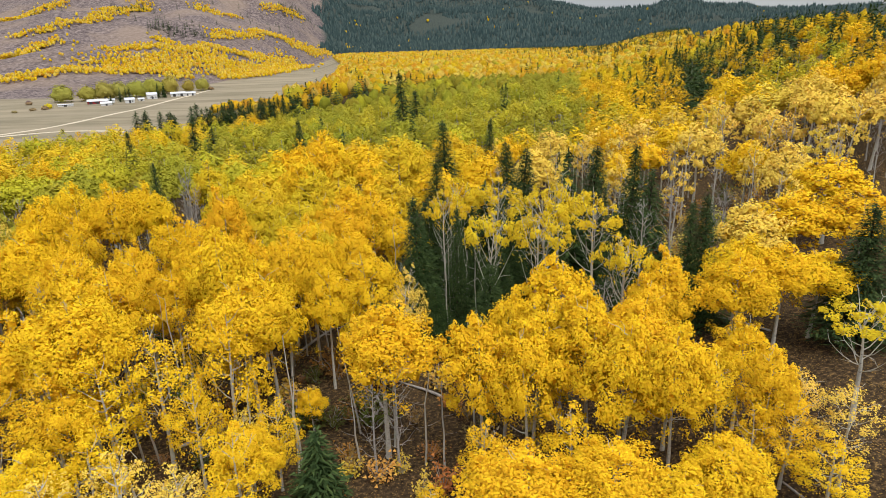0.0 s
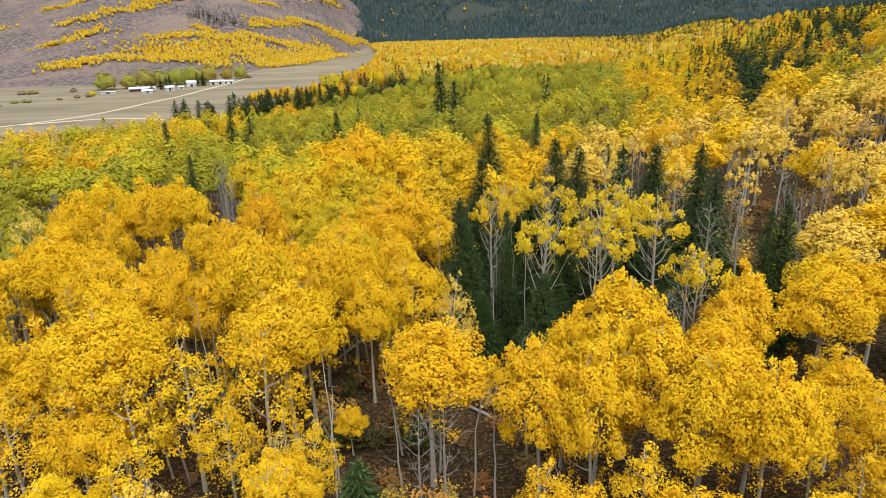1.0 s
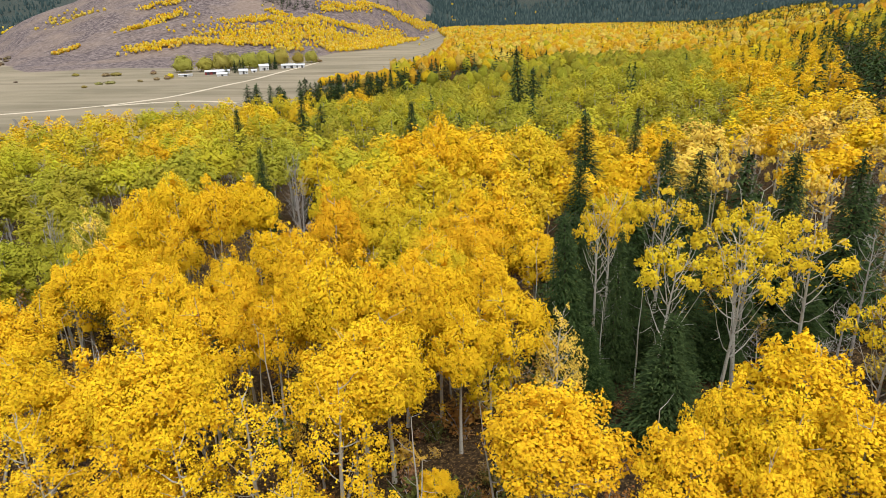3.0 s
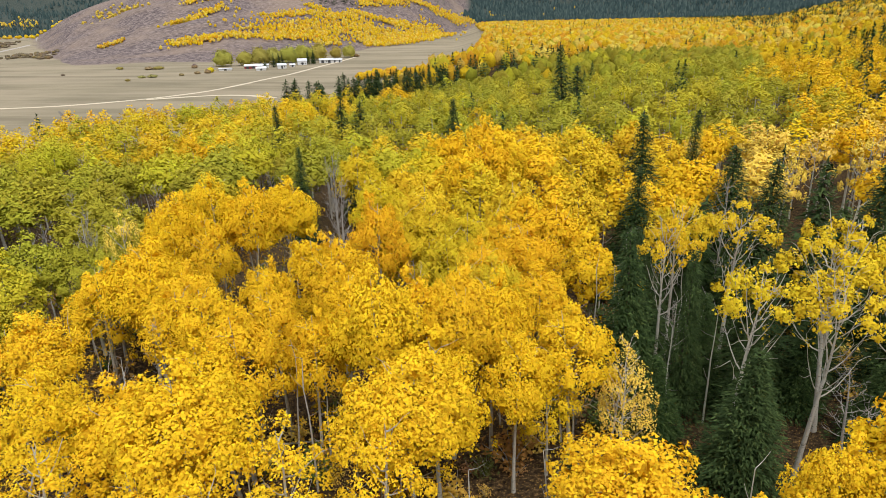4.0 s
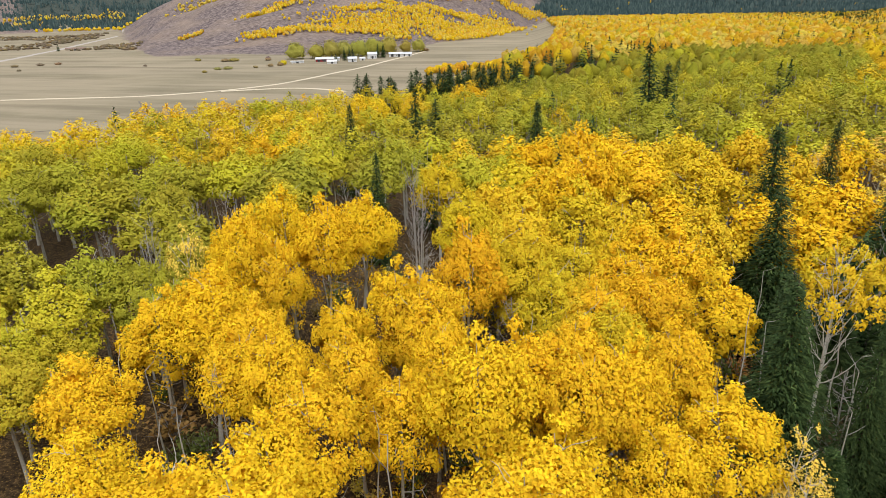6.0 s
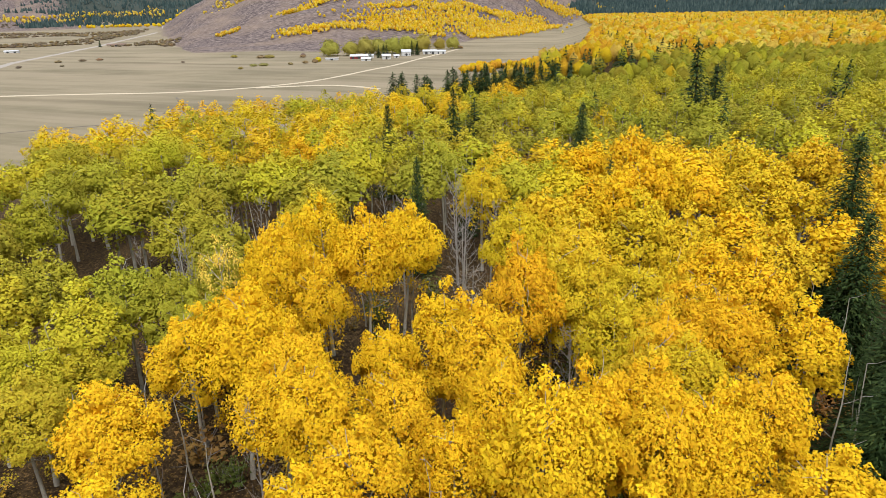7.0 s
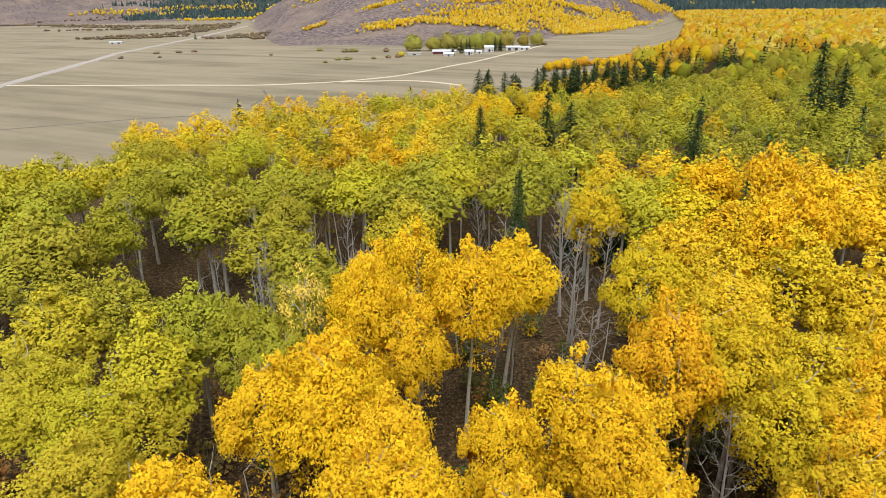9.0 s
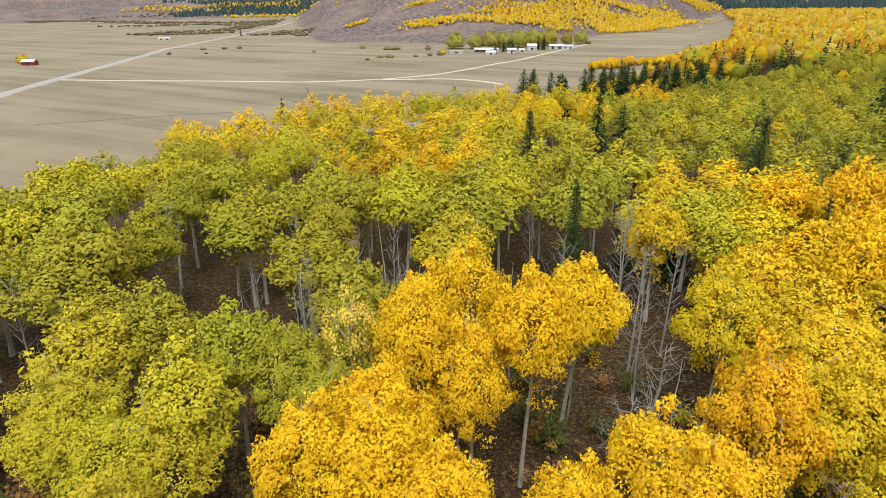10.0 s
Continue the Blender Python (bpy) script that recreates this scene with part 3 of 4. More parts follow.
GRAVEL = plain_material("gravel", (0.36, 0.32, 0.28), 0.95, 0.15, 0.25)
DIRT = plain_material("pale_dirt", (0.55, 0.47, 0.35), 0.95, 0.15, 0.3)
WET = plain_material("creek_bank", (0.13, 0.11, 0.085), 0.7, 0.3, 0.3)
strip("road", [(-350, 150), (-398, 202), (-454, 263), (-530, 352), (-675, 513), (-825, 748), (-1158, 1223), (-1500, 1600)], 9.0, GRAVEL, "grey gravel road across the valley floor", 0.25)
strip("lane", [(-450, 261), (-380, 293), (-297, 327), (-264, 358), (-248, 400), (-249, 513), (-256, 643), (-261, 742)], 3.2, DIRT, "pale dirt lane leading to the farm", 0.2)
strip("lane", [(-262, 358), (-227, 385), (-200, 380), (-180, 370)], 3.4, DIRT, "pale dirt track branching off the lane", 0.2)
strip("creek", [(-280, 309), (-262, 292), (-253, 281), (-245, 262), (-237, 254)], 1.3, WET, "narrow muddy creek in dry grass", 0.05)
strip("creek", [(-290, 163), (-274, 186), (-258, 210), (-235, 232)], 1.6, WET, "narrow ditch across the dry grass", 0.05)

# ---- the aspens that stand nearest, stand by stand: x, y, height of the top, crown radius ----
FRONT = [(-4, 35.6, 11.0, 3.0), (3.9, 37.4, 11.4, 1.7), (7.7, 37.5, 13.7, 2.9), (9.6, 30.4, 12.6, 2.3), (11.9, 28.7, 12.7, 2.1), (2.3, 33.8, 11.7, 2.3),
         (5.4, 34.6, 12.0, 2.2), (3.3, 25.2, 8.2, 2.5), (8.2, 24.8, 8.6, 2.3), (10.5, 22.9, 8.4, 1.8), (12.6, 24.0, 9.2, 1.9), (16.9, 28.9, 10.9, 1.6), (17.7, 33.7, 10.5, 1.9),
         (15.1, 40.1, 13.1, 2.3), (24.2, 41.8, 12.4, 2.6), (20.4, 40.6, 12.6, 2.5), (22.3, 43.6, 12.2, 2.4), (-11.2, 29.6, 7.0, 1.9), (31, 52.5, 13.5, 3.1), (36, 51, 14, 3.2), (38.6, 60.7, 15, 3.6), (27.5, 43, 11.6, 2.6),
         (8.8, 34.2, 12.6, 2.6), (10.6, 32.8, 12.2, 2.5), (4.8, 31.8, 11.6, 2.0), (12.7, 37.4, 12.2, 2.1)]
LEFT = [(-23.8, 40.3, 11.8, 2.3), (-22.9, 35.4, 13.0, 2.9), (-27.1, 36.9, 11, 2.7), (-13.5, 39.4, 12.1, 2.9), 
        (-21.5, 26.6, 8, 2.0), (-22.7, 32.0, 8.2, 1.9), (-24.4, 42.6, 12.5, 2.3), (-30.3, 46.6, 11.6, 2.2), (-36.9, 41.9, 10.8, 2.4),
        (-12.7, 41.6, 12.0, 2.5), (-9.5, 38.5, 4.0, 1.1), (-33, 38, 10.5, 2.3)]
CENTRE = [(-27.2, 51.5, 11.4, 1.8), (-22.4, 54.0, 13.0, 2.5), (-25.0, 54.6, 12.8, 2.4), (-15.3, 48.4, 12.6, 2.3), (-16.8, 45.4, 14.0, 2.4),
          (-13.0, 47.2, 13.0, 2.2), (-10.8, 48.4, 12.8, 2.2), (-5.9, 48.0, 11.2, 2.5), (-21, 45.0, 11.2, 1.9), (-24.0, 47.2, 12.1, 2.0), (-20.4, 49.3, 12.4, 2.0),
          (-35.3, 49.3, 12.7, 2.5), (-39.1, 49.6, 11.3, 2.3), (-36.9, 52.2, 11.7, 2.4), (-31.0, 49.4, 11.6, 2.1), (-9.0, 44.8, 10.8, 2.0), (-13.6, 52.5, 11.6, 2.3), (-8.2, 53.0, 11.4, 2.2), (-28.6, 46.0, 12.0, 2.2)]
BACK = [(-21.8, 60.2, 14.1, 2.4), (-33, 60.6, 14.4, 2.5), (-38.3, 57.6, 13.6, 2.3), (-40.1, 61.2, 13.0, 2.3), (-37.9, 63.6, 14.2, 2.4), (-32.6, 65.6, 13.4, 2.8),
        (-10.2, 68.6, 11.8, 2.5), (-7.6, 67.2, 12.0, 2.6), (-4.5, 62.9, 10.4, 2.4), (-13.2, 58.4, 11.4, 2.2), (-9.4, 61.0, 11.8, 2.4), (-14.9, 85.4, 15, 3.0),
        (-18.6, 96.7, 14.6, 3.0), (-17.8, 79.4, 13.4, 2.6), (-16, 82, 14.6, 2.8), (-34.6, 57.8, 12.6, 2.2), (-12, 64, 11.4, 2.3)]
TURNING = [(-32.2, 86.4, 12.2, 2.7), (-18.2, 62.3, 12.6, 2.6), (-15.1, 63.5, 12.2, 2.6), (-12.9, 65.4, 12, 2.4), (-15.6, 59.2, 11.6, 2.3), (-13.2, 60, 11.2, 2.3), (-13.8, 55.6, 10.8, 2.2), (-11.6, 57, 10.8, 2.2), (-20.4, 71, 12.6, 2.9), (-15.9, 75.1, 13, 3.0), (-12.2, 73.8, 12.6, 2.8), (-23.2, 75.9, 12.6, 2.9)]
GREENISH = [(-76.2, 70.2, 11.0, 2.8), (-71.4, 64.6, 10.6, 2.7), (-79.5, 75.0, 11.2, 2.7), (-43.3, 42.3, 10, 2.3), (-44.9, 46.4, 9.4, 2.4), (-47.2, 49.5, 11, 2.8), (-46.4, 45, 10.5, 2.4), (-44.7, 55.1, 11, 2.5), (-46.4, 63, 12, 2.8),
            (-48.9, 54.4, 11, 2.5), (-55.1, 49.7, 11, 2.9), (-55.1, 53.3, 11, 2.6), (-52.7, 46.1, 10, 2.7), (-59.1, 52.3, 10.4, 2.6), (-50.6, 45.2, 9, 2.4),
            (-19.3, 66.6, 13.5, 3.2), (-20.1, 63.0, 12.6, 2.4), (-24.5, 69.1, 13.5, 2.6), (-5.7, 84.4, 14.6, 3.6), (-58.5, 74.1, 11.4, 2.6), (-41.4, 53.6, 10.6, 2.2), (-42.6, 58.2, 11.4, 2.3)]
LOWER = [(17.5, 27.7, 9.4, 1.6), (18.6, 25.4, 8, 1.7), (15.7, 27.4, 8.4, 1.5), (15.2, 30.4, 10.2, 1.6), (-23.6, 32.4, 9.7, 2.3), (-20.3, 32.8, 9.7, 2.3), (-18, 34.9, 11, 2.5), (-14.2, 36.1, 11.4, 2.4),
         (-15.3, 33, 8.5, 1.7), (-19.5, 28.2, 7.2, 2.1), (-11, 27.7, 8, 2.0), (-10.4, 32.6, 7.2, 1.5), (-1.1, 27.6, 4, 1.2), (-26.6, 31.6, 9, 2.3), (1.7, 28.7, 7.6, 1.6), (6.6, 28.6, 8.2, 1.8), (13.2, 33, 10.8, 2.0), (-29.5, 33.5, 9.6, 2.3), (-7.2, 46.6, 8.6, 1.7), (13.4, 25.4, 8.2, 1.6)]
THIN = [(20.1, 26.9, 10, 1.6), (18.7, 29.4, 9.5, 1.6), (-19.7, 25.2, 7.5, 2.3), (-16.2, 25.9, 8, 2.2), (-13.8, 26.3, 7, 1.9), (-3.5, 48.6, 9.6, 1.6), (-12.7, 34.3, 5, 1.4), (-16.8, 40.6, 8.6, 1.4), (-3.1, 46.2, 9, 1.7), (-41.8, 57.4, 12.6, 2.0)]
TOPS = [(23.9, 32, 12, 2.6), (12.9, 41.8, 13.4, 2.2), (3.3, 49.6, 13.3, 2.6), (7.3, 48.9, 13.5, 2.6), (0.2, 58.4, 13, 2.3), (13.3, 52.5, 13.8, 2.9), (9.8, 53.6, 14.0, 3.0), (5.4, 62, 13.4, 2.9), (1.6, 63, 13.2, 2.4), (11, 58, 14.4, 2.9)]
FIR_AT = [(29.8, 41.5, 15, 4.0), (-2.1, 55.2, 13.3, 3.4), (1.1, 53.8, 12.6, 2.0), (3.0, 56.6, 8.5, 2.4), (3.6, 47.4, 9.6, 3.2), (5.4, 53.2, 8.6, 2.6), (11.5, 60.0, 8.4, 2.8), (15.2, 57.4, 8.6, 3.0), (12.6, 52.4, 6.4, 2.5), (9.4, 56.2, 7.2, 2.6), (17.6, 61.5, 9.5, 3.0), (8.3, 68.1, 15.3, 4.4), (18.8, 60.8, 16.5, 3.8), (1.0, 83.4, 17.0, 4.4),
          (20.3, 49.6, 13.7, 2.3), (21.6, 48.8, 14.2, 3.0), (16.5, 67.5, 15.6, 4.4), (6.8, 92.7, 16, 2.9), (-38.6, 83.8, 12.4, 2.3), (-57, 116, 13, 3.4), (-28.1, 125.4, 13.2, 3.4), (-0.6, 72.5, 13.4, 4.2), (8.4, 76.7, 15.0, 4.3), (2.4, 66.6, 9.5, 3.7), (-0.8, 60.6, 11.6, 3.6), (6.4, 57.6, 11, 3.8), (-0.6, 50.6, 6.6, 2.4)]
FIR_BEYOND = [(-7.5, 29.6, 6.4, 2.4), (-10, 191, 19.5, 5.5), (-6.6, 186, 14.5, 5.5), (-57, 146, 11.6, 4.1), (-51, 143, 10, 5.0), (-91, 209, 8.4, 4.7), (-110, 232, 6.4, 5.5), (-106, 226, 1.5, 3.8), (-88, 213, 6.5, 3.8), (-84, 216, 9, 4.7), (-80, 221, 8.0, 4.2),
              (-76, 226, 9, 4.7), (-71, 233, 8.4, 4.2), (-66, 242, 9, 4.7), (-93, 251, 5.5, 3.5), (-83, 266, 6, 3.8), (-77, 274, 6.6, 3.5), (-72, 288, 6.6, 3.8), (-66, 297, 7, 3.5), (-57, 320, 8, 3.8), (-44, 356, 9, 3.8), (-97, 288, 5, 2.8), (-89, 276, 5.6, 2.6), (-81, 272, 6.5, 2.8), (-73, 280, 7.5, 2.6), (-62, 252, 8.0, 4.2), (-53, 500, 11.5, 5.5), (13.5, 64, 13, 3.5), (15.5, 75, 14, 3.5), (4.5, 72, 11, 3.2), (22.5, 66, 13, 3.1)]
BARE_AT = [(-73.4, 68.2, 10.2, 1.6), (-31.0, 76.2, 11.0, 1.8), (-33.4, 81.8, 11.4, 1.8), (-29.6, 72.4, 10.4, 1.7), (13.8, 50.2, 7.4, 1.8), (16.4, 53.4, 8.2, 2.0), (10.4, 50.8, 7.0, 1.7), (-17.8, 58, 9.6, 1.8), (-28.4, 63.5, 7, 2.4), (-17.6, 62.4, 7, 2.2), (-30.5, 44.4, 10.8, 1.3), (1.0, 56.2, 8.6, 1.5), (-50, 68.2, 11, 1.5), (-33.8, 82.6, 12.8, 1.7), (-48.4, 69.6, 12, 1.3), (-47.7, 59.6, 11, 1.1), (-46.2, 58.4, 10.6, 1.2),
           (-3.2, 34.0, 8.4, 1.8), (-4.6, 33.6, 7.2, 1.5), (-51.5, 63.6, 11, 1.2), (-53.2, 60.6, 10.4, 1.1), (6.5, 71, 14, 1.8), (-60, 71, 10.6, 1.3), (-39.5, 59.6, 10, 1.4), (9.5, 47.5, 7, 1.6), (-27.4, 66.5, 9, 2.6), (-16.2, 69.4, 7.5, 2.8), (-44.6, 65, 11, 1.8), (-42, 70, 11.5, 1.8), (-36, 74, 12, 1.9), (14.5, 58, 12.5, 2.0), (19, 57, 12.8, 2.0), (23, 60, 13.4, 2.0), (27, 57, 13.5, 2.0)]

rng = np.random.default_rng(5)
taken = []


def plant(places, maker):
    for x, y, top, r in places:
        maker(x, y, top - float(land(x, y)), r)
        taken.append((x, y))


def near_or_middle(x, y):
    """Finer trees where the walk passes close."""
    return NEAR if y < 47 or (x + 24) ** 2 / 484 + (y - 50) ** 2 / 400 < 1 else MIDDLE


plant(FRONT, lambda x, y, h, r: aspen(x, y, h, r, GOLD, rng, near_or_middle(x, y)))
plant(LEFT, lambda x, y, h, r: aspen(x, y, h, r, GOLD, rng, NEAR))
plant(CENTRE, lambda x, y, h, r: aspen(x, y, h, r, GOLD, rng, near_or_middle(x, y)))
plant(BACK, lambda x, y, h, r: aspen(x, y, h, r, GOLD, rng, near_or_middle(x, y)))
plant(TURNING, lambda x, y, h, r: aspen(x, y, h, r, OLIVE, rng, near_or_middle(x, y)))
plant(GREENISH, lambda x, y, h, r: aspen(x, y, h, r, OLIVE if x > -30 else LIME if y < 50 else GREEN, rng, near_or_middle(x, y)))
plant(LOWER, lambda x, y, h, r: aspen(x, y, h, r, GOLD, rng, AIRY))
plant(THIN, lambda x, y, h, r: aspen(x, y, h, r, PALE, rng, SPARSE))
plant(TOPS, lambda x, y, h, r: aspen(x, y, h, r, LIME if rng.uniform() < 0.2 else OLIVE, rng, TOPPED))
plant(FIR_AT, lambda x, y, h, r: fir(x, y, h, 0.85 * r + 0.2, rng))
plant(FIR_BEYOND, lambda x, y, h, r: fir(x, y, h, r, rng, FIRS_MID))
plant(BARE_AT, lambda x, y, h, r: bare(x, y, h, r, rng))


for x, y, top, r in list(FIR_BEYOND):
    if x < -60 and y > 200:
        for _ in range(2):
            fir(x + rng.uniform(0, 6), y + rng.uniform(-4, 4), top + rng.uniform(-2.0, 1.2) - float(land(x, y)), r * rng.uniform(0.9, 1.3), rng, FIRS_MID)


# ---- the rest of the wood ----
def leaf_colour(x, y, rng):
    """The stands' colours: gold in front, olive and green on the bench, orange far off, gold up the slope."""
    w = float(waves(x, y, 46)) * 0.55 + float(waves(x, y, 17)) * 0.22 + rng.normal(0, 0.13)
    if y > 380 or x < 30 and y > 375 + 1.5 * x:
        return AMBER if w > 0.2 else GOLD if w > -0.05 else PALE if w > -0.4 else LIME
    if x > 8 + 0.16 * (y - 60) and y < 120:
        return PALE if w < 0.1 else GOLD
    if x > 27 + 0.2 * max(0.0, y - 110):
        return GOLD if w > -0.2 else LIME
    if y < 56 and x > -42:
        return GOLD
    if x < -60 and y > 92:
        return GREEN if w < -0.5 else LIME if w < -0.1 else OLIVE if w < 0.35 else GOLD
    if x < -36 - 0.2 * max(0, y - 74):
        return GREEN if w < 0.15 else LIME if w < 0.75 else OLIVE
    if y < 76:
        return LIME if w < -0.35 else OLIVE if w < 0.35 else GOLD
    if y < 106 and x > -26:
        return OLIVE if w < -0.1 else GOLD
    if y < 118:
        return GREEN if w < -0.45 else LIME if w < 0.05 else OLIVE if w < 0.45 else GOLD
    return GREEN if w < 0.2 else LIME if w < 0.65 else OLIVE if w < 1.0 else GOLD


def fir_share(x, y):
    u = x - 0.25 * (y - 75)
    share = 0.003 if x < -60 else 0.014
    if u > 14 and y > 112:
        share = 0.05 + 0.8 * float(smooth(0.3, 0.5, waves(x, y, 52)))
    if u > 42 and y > 150 or u > 75:
        share = 0.06 + 0.88 * float(smooth(-0.4, -0.2, waves(x, y, 62)))
    if abs(y - 375 - 1.5 * x) < 26 and -70 < x < 40:
        share = 0.75
    if y > 360:
        share = 0.05 + 0.6 * float(smooth(80, 300, x))
    return share


def wood_spots(x0, x1, y0, y1, gap, rng, room, margin=1.5):
    """Jittered spots on the bench, kept clear of the trees that stand already."""
    done = np.array(taken)
    spots = []
    for gx in np.arange(x0, x1, gap):
        for gy in np.arange(y0, y1, gap):
            x, y = gx + rng.uniform(-0.45, 0.45) * gap, gy + rng.uniform(-0.45, 0.45) * gap
            az, d = bearing(x, y)
            if x < np.interp(y, EDGE_Y, EDGE_X) + margin or not -49 < az < 88:
                continue
            if np.min((done[:, 0] - x) ** 2 + (done[:, 1] - y) ** 2) > room * room and (d < 200 or az > -43):
                spots.append((x, y))
    return spots


CLEARINGS = [(-8, 40, 4, 7), (2, 52, 9, 11), (-19, 60, 2.4, 8), (-24.5, 73, 2.8, 10), (-44, 51, 2.6, 3), (-39.5, 47, 2.4, 2.4), (-16, 71, 2.6, 5)]


def clearing(x, y):
    return any(((x - a) / p) ** 2 + ((y - b) / q) ** 2 < 1 for a, b, p, q in CLEARINGS) or y < 34 and x > -12


joined_rest = []
stand_alone = 0
fill = wood_spots(-134, 110, 30, 105, 4.9, rng, 4.0)
fill.sort(key=lambda s: s[1] - 0.35 * s[0])
planted = np.array(taken)
for x, y in fill:
    beside = np.min(np.hypot(planted[:, 0] - x, planted[:, 1] - y))
    if -46 < x < 6 and y < 64 and beside < 5.4:
        continue
    if clearing(x, y) or (y < 42 and x > -32) or rng.uniform() < (0.24 if x < -34 else 0.14):
        continue
    if rng.uniform() < fir_share(x, y):
        fir(x, y, rng.uniform(8, 13), rng.uniform(1.9, 2.6), rng, FIRS_MID)
    elif x > 8 and y > 52 and x < 50 and rng.uniform() < 0.65:
        aspen(x, y, rng.uniform(10, 12.5), rng.uniform(1.8, 2.4), PALE, rng, SPARSE_MID)
    elif rng.uniform() < (0.4 if x > 8 and x < 60 else 0.1 if x < -36 else 0.05):
        bare(x, y, rng.uniform(9, 11.5), rng.uniform(1.2, 1.8), rng)
    elif stand_alone < 125:
        stand_alone += 1
        aspen(x, y, rng.uniform(10.4, 13.0) * (0.85 if y < 56 else 1), rng.uniform(2.6, 3.5), leaf_colour(x, y, rng), rng, near_or_middle(x, y) if y < 76 and x > -64 else BEYOND)
    else:
        joined_rest.append((x, y, rng.uniform(9.6, 13.4), rng.uniform(2.5, 3.4), leaf_colour(x, y, rng)))


DOMES = [dome_shape(200 + i) for i in range(8)]
SMALL_DOMES = [dome_shape(220 + i, 4, 7) for i in range(6)]
TINY_DOMES = [dome_shape(230 + i, 3, 6) for i in range(6)]


def crown_template(seed, lobes, leaves, size, low, lobe, inner, rounded, cover):
    """A crown of leaves alone, 1 in radius and 1 high."""
    rng = np.random.default_rng(seed)
    p, face, soft, spots, big = crown_points(rng, lobes, leaves, low, lobe, 9, rough=0.22, rounded=rounded, cover=cover)
    v, f = cards(p, face, size, rng)
    v, f, soft = with_inner(v, f, np.repeat(soft, 3, 0), spots, big, inner, rng)
    return v / np.array([R0, R0, H0]), f, soft


CROWNS = [crown_template(240 + i, 10 + 3 * (i % 3), 1750, 0.172, 0.5 + 0.05 * (i % 3), 1.1, 8, 1.0, 0.38) for i in range(8)]
CROWNS_FAR = [crown_template(250 + i, 6 + 2 * (i % 3), 660, 0.265, 0.52, 1.1, 6, 1.5, 0.5) for i in range(8)]


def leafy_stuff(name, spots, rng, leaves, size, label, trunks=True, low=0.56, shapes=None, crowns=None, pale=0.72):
    """Far crowns joined in one mesh, leaf by leaf or as small lumpy domes. spots: x, y, height, radius, colour."""
    shapes = shapes or DOMES
    vs, fs, tints, wood, normals, at = [], [], [], [], [], 0
    for x, y, h, r, colour in spots:
        z = float(land(x, y))
        c, s = math.cos(t := rng.uniform(0, 6.283)), math.sin(t)
        # pale scales a dome's tint down: leaf self-shade put into its colour
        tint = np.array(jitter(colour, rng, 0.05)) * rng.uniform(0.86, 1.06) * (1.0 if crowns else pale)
        if crowns:
            d, tri, soft = crowns[rng.integers(len(crowns))]
            core = np.column_stack([(d[:, 0] * c - d[:, 1] * s) * r, (d[:, 0] * s + d[:, 1] * c) * r, d[:, 2] * h]) + np.array([x, y, z])
            vs.append(core)
            fs.append(tri + at)
            n = len(core)
            normals.append(np.column_stack([soft[:, 0] * c - soft[:, 1] * s, soft[:, 0] * s + soft[:, 1] * c, soft[:, 2]]))
        else:
            d, tri = shapes[rng.integers(len(shapes))]
            tall = h * (1 - low) / 1.65
            size_of = np.array([r, r, tall])
            turned = np.column_stack([d[:, 0] * c - d[:, 1] * s, d[:, 0] * s + d[:, 1] * c, d[:, 2]])
            mid = np.array([x, y, z + h - tall])
            core = mid + turned * size_of * 0.94
            pick = rng.integers(len(d), size=leaves)
            out = unit(turned[pick] + rng.normal(0, 0.25, (leaves, 3)))
            p = mid + out * np.linalg.norm(d[pick], axis=1)[:, None] * size_of * rng.uniform(0.92, 1.12, (leaves, 1))
            v, f = cards(p, out + np.array([0, 0, 0.5]) + rng.normal(0, 0.35, (leaves, 3)), size, rng)
            vs += [core, v]
            fs += [tri + at, f + at + len(core)]
            n = len(core) + len(v)
        at += n
        tints.append(np.repeat(tint[None], n, 0))
        if trunks:
            wood.append(tube([(x, y, z - 0.2), (x + rng.normal(0, 0.3), y + rng.normal(0, 0.3), z + 0.8 * h)], [0.16, 0.08], 3))
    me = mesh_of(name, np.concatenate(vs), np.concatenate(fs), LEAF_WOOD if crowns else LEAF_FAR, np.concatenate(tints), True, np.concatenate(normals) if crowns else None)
    root = tagged(new(name), label, "trees", kind="stuff")
    tagged(part("crowns", me, root), kind="stuff")
    if wood:
        tagged(part("trunks", mesh_of("trunks", *joined(wood), ASPEN_BARK), root), kind="stuff")
    return root


FIR_SHAPES = [fir_needles(np.random.default_rng(260 + i), 20, 7, 2, 1.0) for i in range(6)]
FIR_SHAPES_FAR = [fir_needles(np.random.default_rng(270 + i), 9, 5, 1, 1.7) for i in range(6)]


def spiky_stuff(name, spots, rng, shapes, label):
    """Far firs joined in one mesh, needle sprays in whorls."""
    vs, fs, at = [], [], 0
    for x, y, h, r in spots:
        v, f = shapes[rng.integers(len(shapes))]
        c, s = math.cos(t := rng.uniform(0, 6.283)), math.sin(t)
        v = np.column_stack([(v[:, 0] * c - v[:, 1] * s) * r / 2.2, (v[:, 0] * s + v[:, 1] * c) * r / 2.2, v[:, 2] * h / 14]) + np.array([x, y, float(land(x, y))])
        vs.append(v)
        fs.append(f + at)
        at += len(v)
    return tagged(new(name, mesh_of(name, np.concatenate(vs), np.concatenate(fs), NEEDLE_FAR)), label, "trees", kind="stuff")


